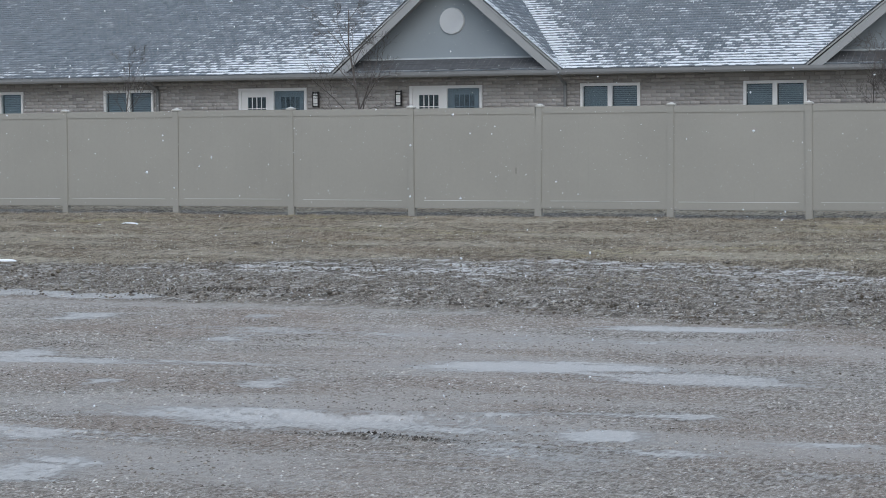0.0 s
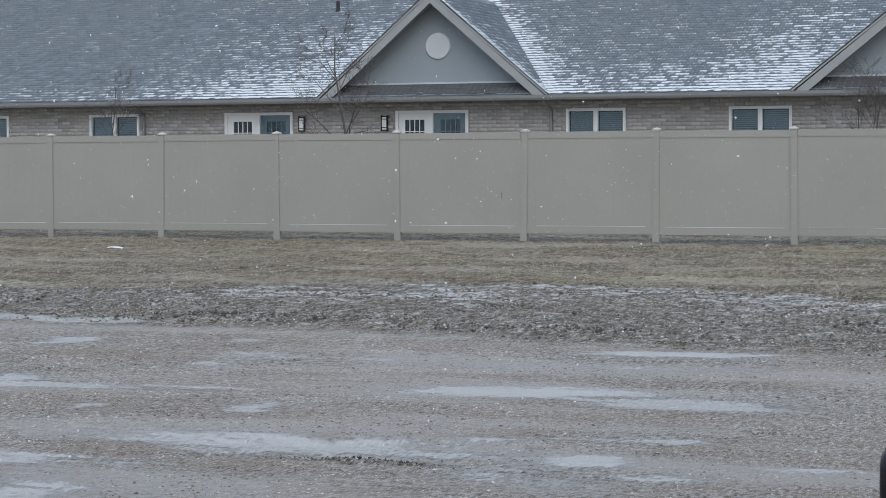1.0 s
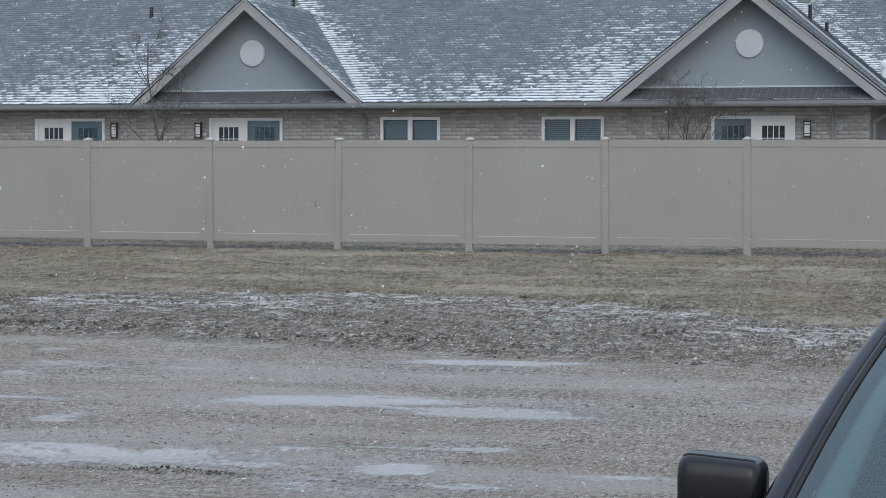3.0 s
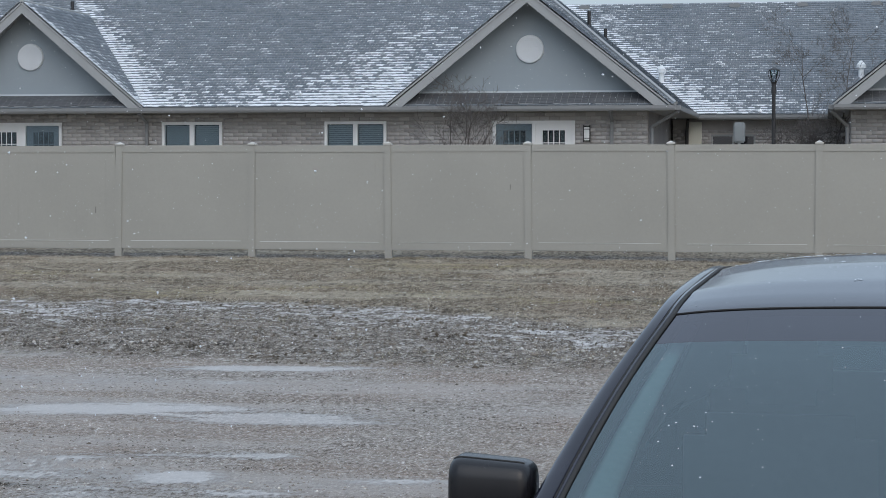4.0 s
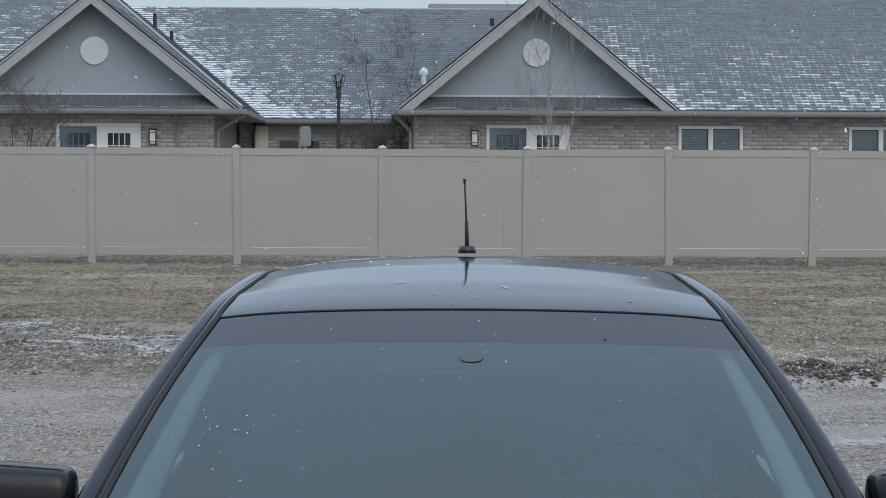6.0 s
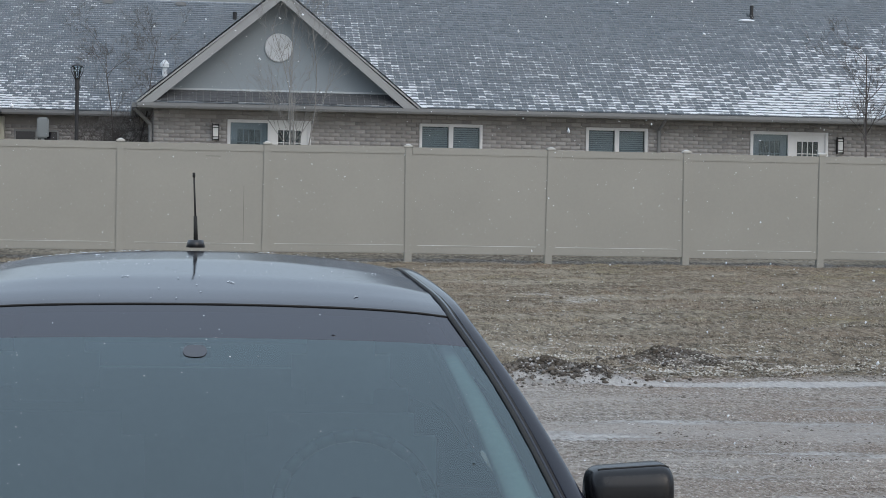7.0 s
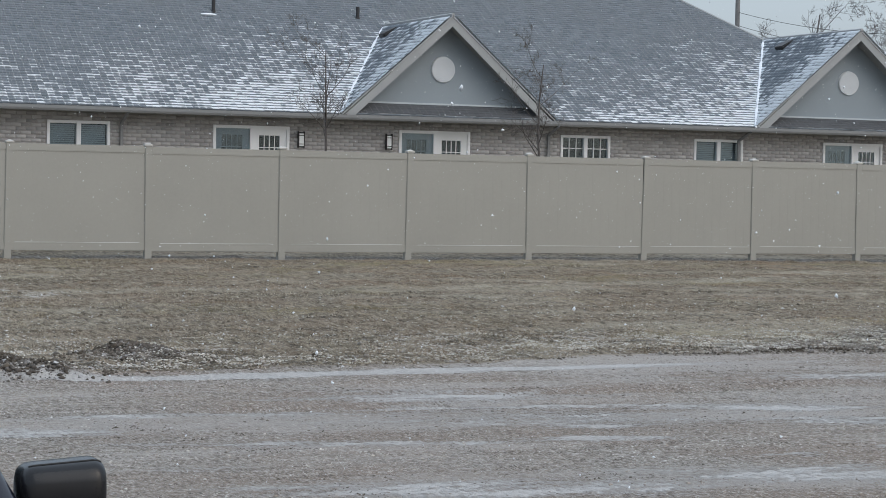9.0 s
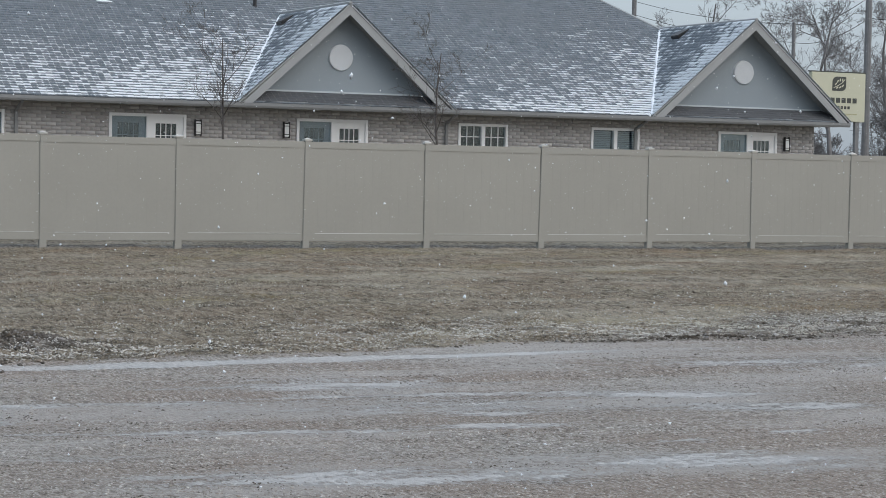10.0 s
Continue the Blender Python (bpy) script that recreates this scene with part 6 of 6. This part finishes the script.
def wire(a, b, sag):
    w = thing("power_line", a, "black overhead power line", "cable", "power lines")
    pts = [Vector(a).lerp(Vector(b), t / 16) - Vector((0, 0, 4 * sag * (t / 16) * (1 - t / 16))) for t in range(17)]
    part("cable", sweep(bmesh.new(), pts, 0.015, 0.015, 5), M_BLACK, w)


for z0, z1, z2 in ((9.2, 10.9, 12.0), (8.3, 9.9, 11.2)):
    wire((54.45, 71.6, z0), (67.2, 95.0, z1 - 1.0), 0.4)
    wire((67.2, 95.0, z1 - 1.0), (66.05, 110.0, z2), 0.3)
    wire((54.45, 71.6, z0), (64.0, 66.0, z0 + 0.3), 0.3)


def far_roof():
    b = thing("far_building", (6, 80, 0.5), "pale grey building with a flat roof beyond the houses", "building")
    part("wall", boxed(1.7, 30, 78.3, 92, 0.4, 7.6), M_STUCCO, b)
    part("parapet", boxed(1.6, 30.1, 78, 92.3, 7.6, 8.02, bevel=0.03), M_BOX, b)


far_roof()


# ---- grass, loose gravel and clods ----
LUMPS = ((-18.22, 31.4, 0.16, 0.07, 0.025, 1), (-18.7, 31.2, 0.05, 0.04, 0.02, 2), (-15.15, 22.9, 0.16, 0.05, 0.025, 3))
def blades(count, seed):
    rng = np.random.RandomState(seed)
    x = rng.uniform(-30, 34, count * 3)
    y = rng.uniform(16.2, 35.3, count * 3)
    ok = (y > lot_edge(x) + 0.05 + 0.3 * wave(x, y, 2.2, 21)) & (np.abs(x) < 0.75 * y + 4)
    top = soil_top(x)
    bare = (y < top - 0.4) & ~((x > 2.4) & (x < 9.0))
    dens = np.where(bare, 0.14, np.clip(0.5 + 0.6 * wave(x * 0.6, y, 1.6, 22) + 0.5 * wave(x * 0.5, y, 5.0, 24), 0.04, 1))
    for cx, cy, rx, ry in MOUNDS[:3]:
        dens = dens * (1 - 0.95 * np.exp(-(((x - cx) / rx) ** 4 + ((y - cy) / ry) ** 4)))
    ok &= rng.rand(len(x)) < dens
    x, y, bare = x[ok][:count], y[ok][:count], bare[ok][:count]
    n = len(x)
    z = ground_z(x, y)
    big = rng.rand(n) < 0.3
    h = rng.uniform(0.006, 0.027, n) * np.where(big, 1.4, 1.0) * np.clip(1 + 0.9 * wave(x, y, 2.6, 23) + 0.6 * wave(x, y, 7.0, 25), 0.3, 2.4) * np.where(bare, 0.6, 1.0)
    w = rng.uniform(0.0025, 0.005, n) * np.where(big, 1.3, 1.0)
    a, tilt = rng.uniform(0, 2 * np.pi, n), rng.uniform(0.4, 1.4, n)
    b = rng.uniform(0, 2 * np.pi, n)
    c = np.stack([x, y, z - 0.008], -1)
    side = np.stack([np.cos(a), np.sin(a), 0 * a], -1) * w[:, None]
    tip = np.stack([np.cos(b) * np.sin(tilt) * h * 1.4, np.sin(b) * np.sin(tilt) * h * 1.4, np.cos(tilt) * h + 0.012], -1)
    V = np.stack([c - side, c + side, c + tip], 1).reshape(-1, 3)
    ob = bulk("grass", V, np.arange(3 * n).reshape(-1, 3), M_BLADES)
    tagged(ob, "short dead winter grass, straw coloured and matted", "grass", kind="stuff")


def stones(name, label, category, x, y, size, material, seed, flat=0.6, sink=0.25):
    rng = np.random.RandomState(seed)
    n = len(x)
    z = ground_z(x, y)
    unit = np.array([(1, 0, 0), (0, 1, 0), (-1, 0, 0), (0, -1, 0), (0, 0, 1), (0, 0, -1)], float)
    tris = np.array([(0, 1, 4), (1, 2, 4), (2, 3, 4), (3, 0, 4), (1, 0, 5), (2, 1, 5), (3, 2, 5), (0, 3, 5)])
    jit = unit[None] * rng.uniform(0.6, 1.25, (n, 6, 1)) + rng.normal(0, 0.18, (n, 6, 3))
    jit[:, :, 2] *= flat
    a = rng.uniform(0, 6.28, n)
    c, s = np.cos(a)[:, None], np.sin(a)[:, None]
    P = np.stack([jit[:, :, 0] * c - jit[:, :, 1] * s, jit[:, :, 0] * s + jit[:, :, 1] * c, jit[:, :, 2]], -1) * size[:, None, None]
    P += np.stack([x, y, z + size * flat * (0.5 - sink)], -1)[:, None]
    F = (tris[None] + (np.arange(n) * 6)[:, None, None]).reshape(-1, 3)
    ob = bulk(name, P.reshape(-1, 3), F, material)
    return tagged(ob, label, category, kind="stuff")


def snow_lump(x, y, rx, ry, h, seed):
    bm = bmesh.new()
    bmesh.ops.create_icosphere(bm, subdivisions=2, radius=1.0)
    z = float(ground_z(np.array(x), np.array(y)))
    for v in bm.verts:
        k = 1 + 0.22 * noise.noise(v.co * 2.3 + Vector((seed, 0, 0)))
        v.co = Vector((x + v.co.x * rx * k, y + v.co.y * ry * k, z + 0.01 + v.co.z * h * k))
    ob = part("snow_lump", bm, M_SNOW, None, "", True)
    tagged(ob, "small lump of old snow lying on the dead grass", "snow", "lumps of snow on the grass")


for x, y, rx, ry, h, k in LUMPS:
    snow_lump(x, y, rx, ry, h, k)
blades(620000, 1)
rng = np.random.RandomState(9)
n = 90000
y = 8.2 + 9.6 * rng.rand(n * 2) ** 0.9
x = rng.uniform(-1, 1, n * 2) * (0.72 * y + 1.5)
ok = (y < lot_edge(x) + 0.3) & (rng.rand(n * 2) < 0.65 + 0.45 * wave(x * 0.3, y, 2.0, 31)) & ~((np.abs(x - 0.25) < 1.0) & (y < 8.3)) & (rng.rand(n * 2) > 1.6 * ice_at(x, y))
x, y = x[ok][:n], y[ok][:n]
size = 0.004 + 0.0075 * rng.rand(len(x)) ** 2 + 0.007 * (rng.rand(len(x)) < 0.03)
stones("gravel", "loose pale gravel frozen into the lot", "gravel", x, y, size, M_PEBBLES, 10, flat=0.5)
n = 26000
x = rng.uniform(-18, 17, n * 3)
y = rng.uniform(16.0, 26.5, n * 3)
top = soil_top(x)
ok = (y > lot_edge(x) - 0.1) & (y < top) & ~((x > 2.4) & (x < 9.0)) & (rng.rand(len(x)) < 0.6 + 0.5 * wave(x, y, 1.8, 33))
ok |= (y > lot_edge(x)) & (x > 1.5) & (rng.rand(len(x)) < 0.10)
near_edge = (y > lot_edge(x) - 0.05) & (y < lot_edge(x) + 0.5) & (x > 2.4) & (rng.rand(len(x)) < 0.8)
ok |= near_edge
x, y = x[ok][:n], y[ok][:n]
size = 0.006 + 0.013 * rng.rand(len(x)) ** 2 + 0.022 * rng.rand(len(x)) * (rng.rand(len(x)) < 0.10)
stones("clods", "frozen clods of mud with frost between them", "soil", x, y, size, M_CLODS, 12, flat=0.7)
xs, ys = [], []
for (cx, cy, rx, ry), k in zip(MOUNDS, (3600, 3000, 3000, 200, 450, 700, 400)):
    xs.append(rng.normal(cx, rx * 0.6, k)), ys.append(rng.normal(cy, ry * 0.6, k))
x, y = np.concatenate(xs), np.concatenate(ys)
n = 120000
lx, ly = rng.uniform(-16, 20, n), 16.2 + 14 * rng.rand(n) ** 1.8
keep = (ly > lot_edge(lx) + 0.1) & (rng.rand(n) < np.where(lx > 2, np.clip(0.55 + 0.9 * wave(lx * 0.5, ly, 2.0, 51), 0, 1) * np.exp(-(ly - lot_edge(lx)) / 3.2) + 0.10, 0.14))
lx, ly = lx[keep], ly[keep]
# a paler, denser strew along the edge of the turf
ex = rng.uniform(3.5, 19, 90000)
ey = lot_edge(ex) + 0.15 + np.abs(rng.normal(0, 1.3, len(ex)))
keep = rng.rand(len(ex)) < np.clip(0.15 + 1.1 * wave(ex * 0.6, ey, 2.4, 52), 0, 1)
lx, ly = np.concatenate([lx, ex[keep]]), np.concatenate([ly, ey[keep]])
stones("litter", "pale straw and frost crumbs scattered over the dead grass", "litter", lx, ly, 0.005 + 0.013 * rng.rand(len(lx)) ** 2, M_LITTER, 15, flat=0.45, sink=-0.6)
stones("dirt_heap", "heaps of dark frozen dirt dusted with snow at the grass edge", "dirt", x, y, np.where(y < 12, 0.004, 0.006) + np.where(y < 12, 0.010, 0.026) * rng.rand(len(x)) ** 4, M_DIRT, 14, flat=0.75)


def falling_snow(count, seed):
    """Loose flakes in the air over the lot and the grass."""
    rng = np.random.RandomState(seed)
    y = 47.0 * rng.rand(count * 4) ** 0.5
    x = rng.uniform(-1, 1, len(y)) * (0.78 * y + 1.0)
    z = 1.7 + y * rng.uniform(-0.18, 0.13, len(y))
    ok = (y > 3.2) & (z > ground_z(x, y) + 0.05) & ~((np.abs(x) < 1.4) & (y < 9) & (z < 1.8)) & ~((np.abs(y - FENCE_Y) < 0.3) & (z < 2.5))
    x, y, z = x[ok][:count], y[ok][:count], z[ok][:count]
    n = len(x)
    unit = np.array([(1, 0, 0), (0, 1, 0), (-1, 0, 0), (0, -1, 0), (0, 0, 1), (0, 0, -1)], float)
    tris = np.array([(0, 1, 4), (1, 2, 4), (2, 3, 4), (3, 0, 4), (1, 0, 5), (2, 1, 5), (3, 2, 5), (0, 3, 5)])
    size = 0.0018 + 0.0032 * rng.rand(n) ** 2 + 0.003 * (rng.rand(n) < 0.05)
    P = (unit[None] * rng.uniform(0.45, 1.3, (n, 6, 1)) + rng.normal(0, 0.15, (n, 6, 3))) * size[:, None, None] + np.stack([x, y, z], -1)[:, None]
    ob = bulk("falling_snow", P.reshape(-1, 3), (tris[None] + (np.arange(n) * 6)[:, None, None]).reshape(-1, 3), M_SNOW)
    return tagged(ob, "scattered white snowflakes falling through the air", "snow", kind="stuff")


falling_snow(20000, 77)


# ---- bricks of the middle stretch, one by one ----
for wall, single, (bl, bh, bd) in ((wall_a, single_a, size_a), (wall_b, single_b, size_b)):
    bm = boxed(0, bl, -bd, 0, 0, bh)
    for v in bm.verts:
        if v.co.y < -bd / 2:
            v.co.x += 0.004 if v.co.x < bl / 2 else -0.004
            v.co.z += 0.004 if v.co.z < bh / 2 else -0.004
    me = bpy.data.meshes.new("brick")
    bm.to_mesh(me)
    bm.free()
    me.materials.append(M_BRICK)
    for a, b, z in single:
        piece("brick", me, wall, Matrix.Translation((a, WALL_Y + random.uniform(-0.002, 0.001), z)))
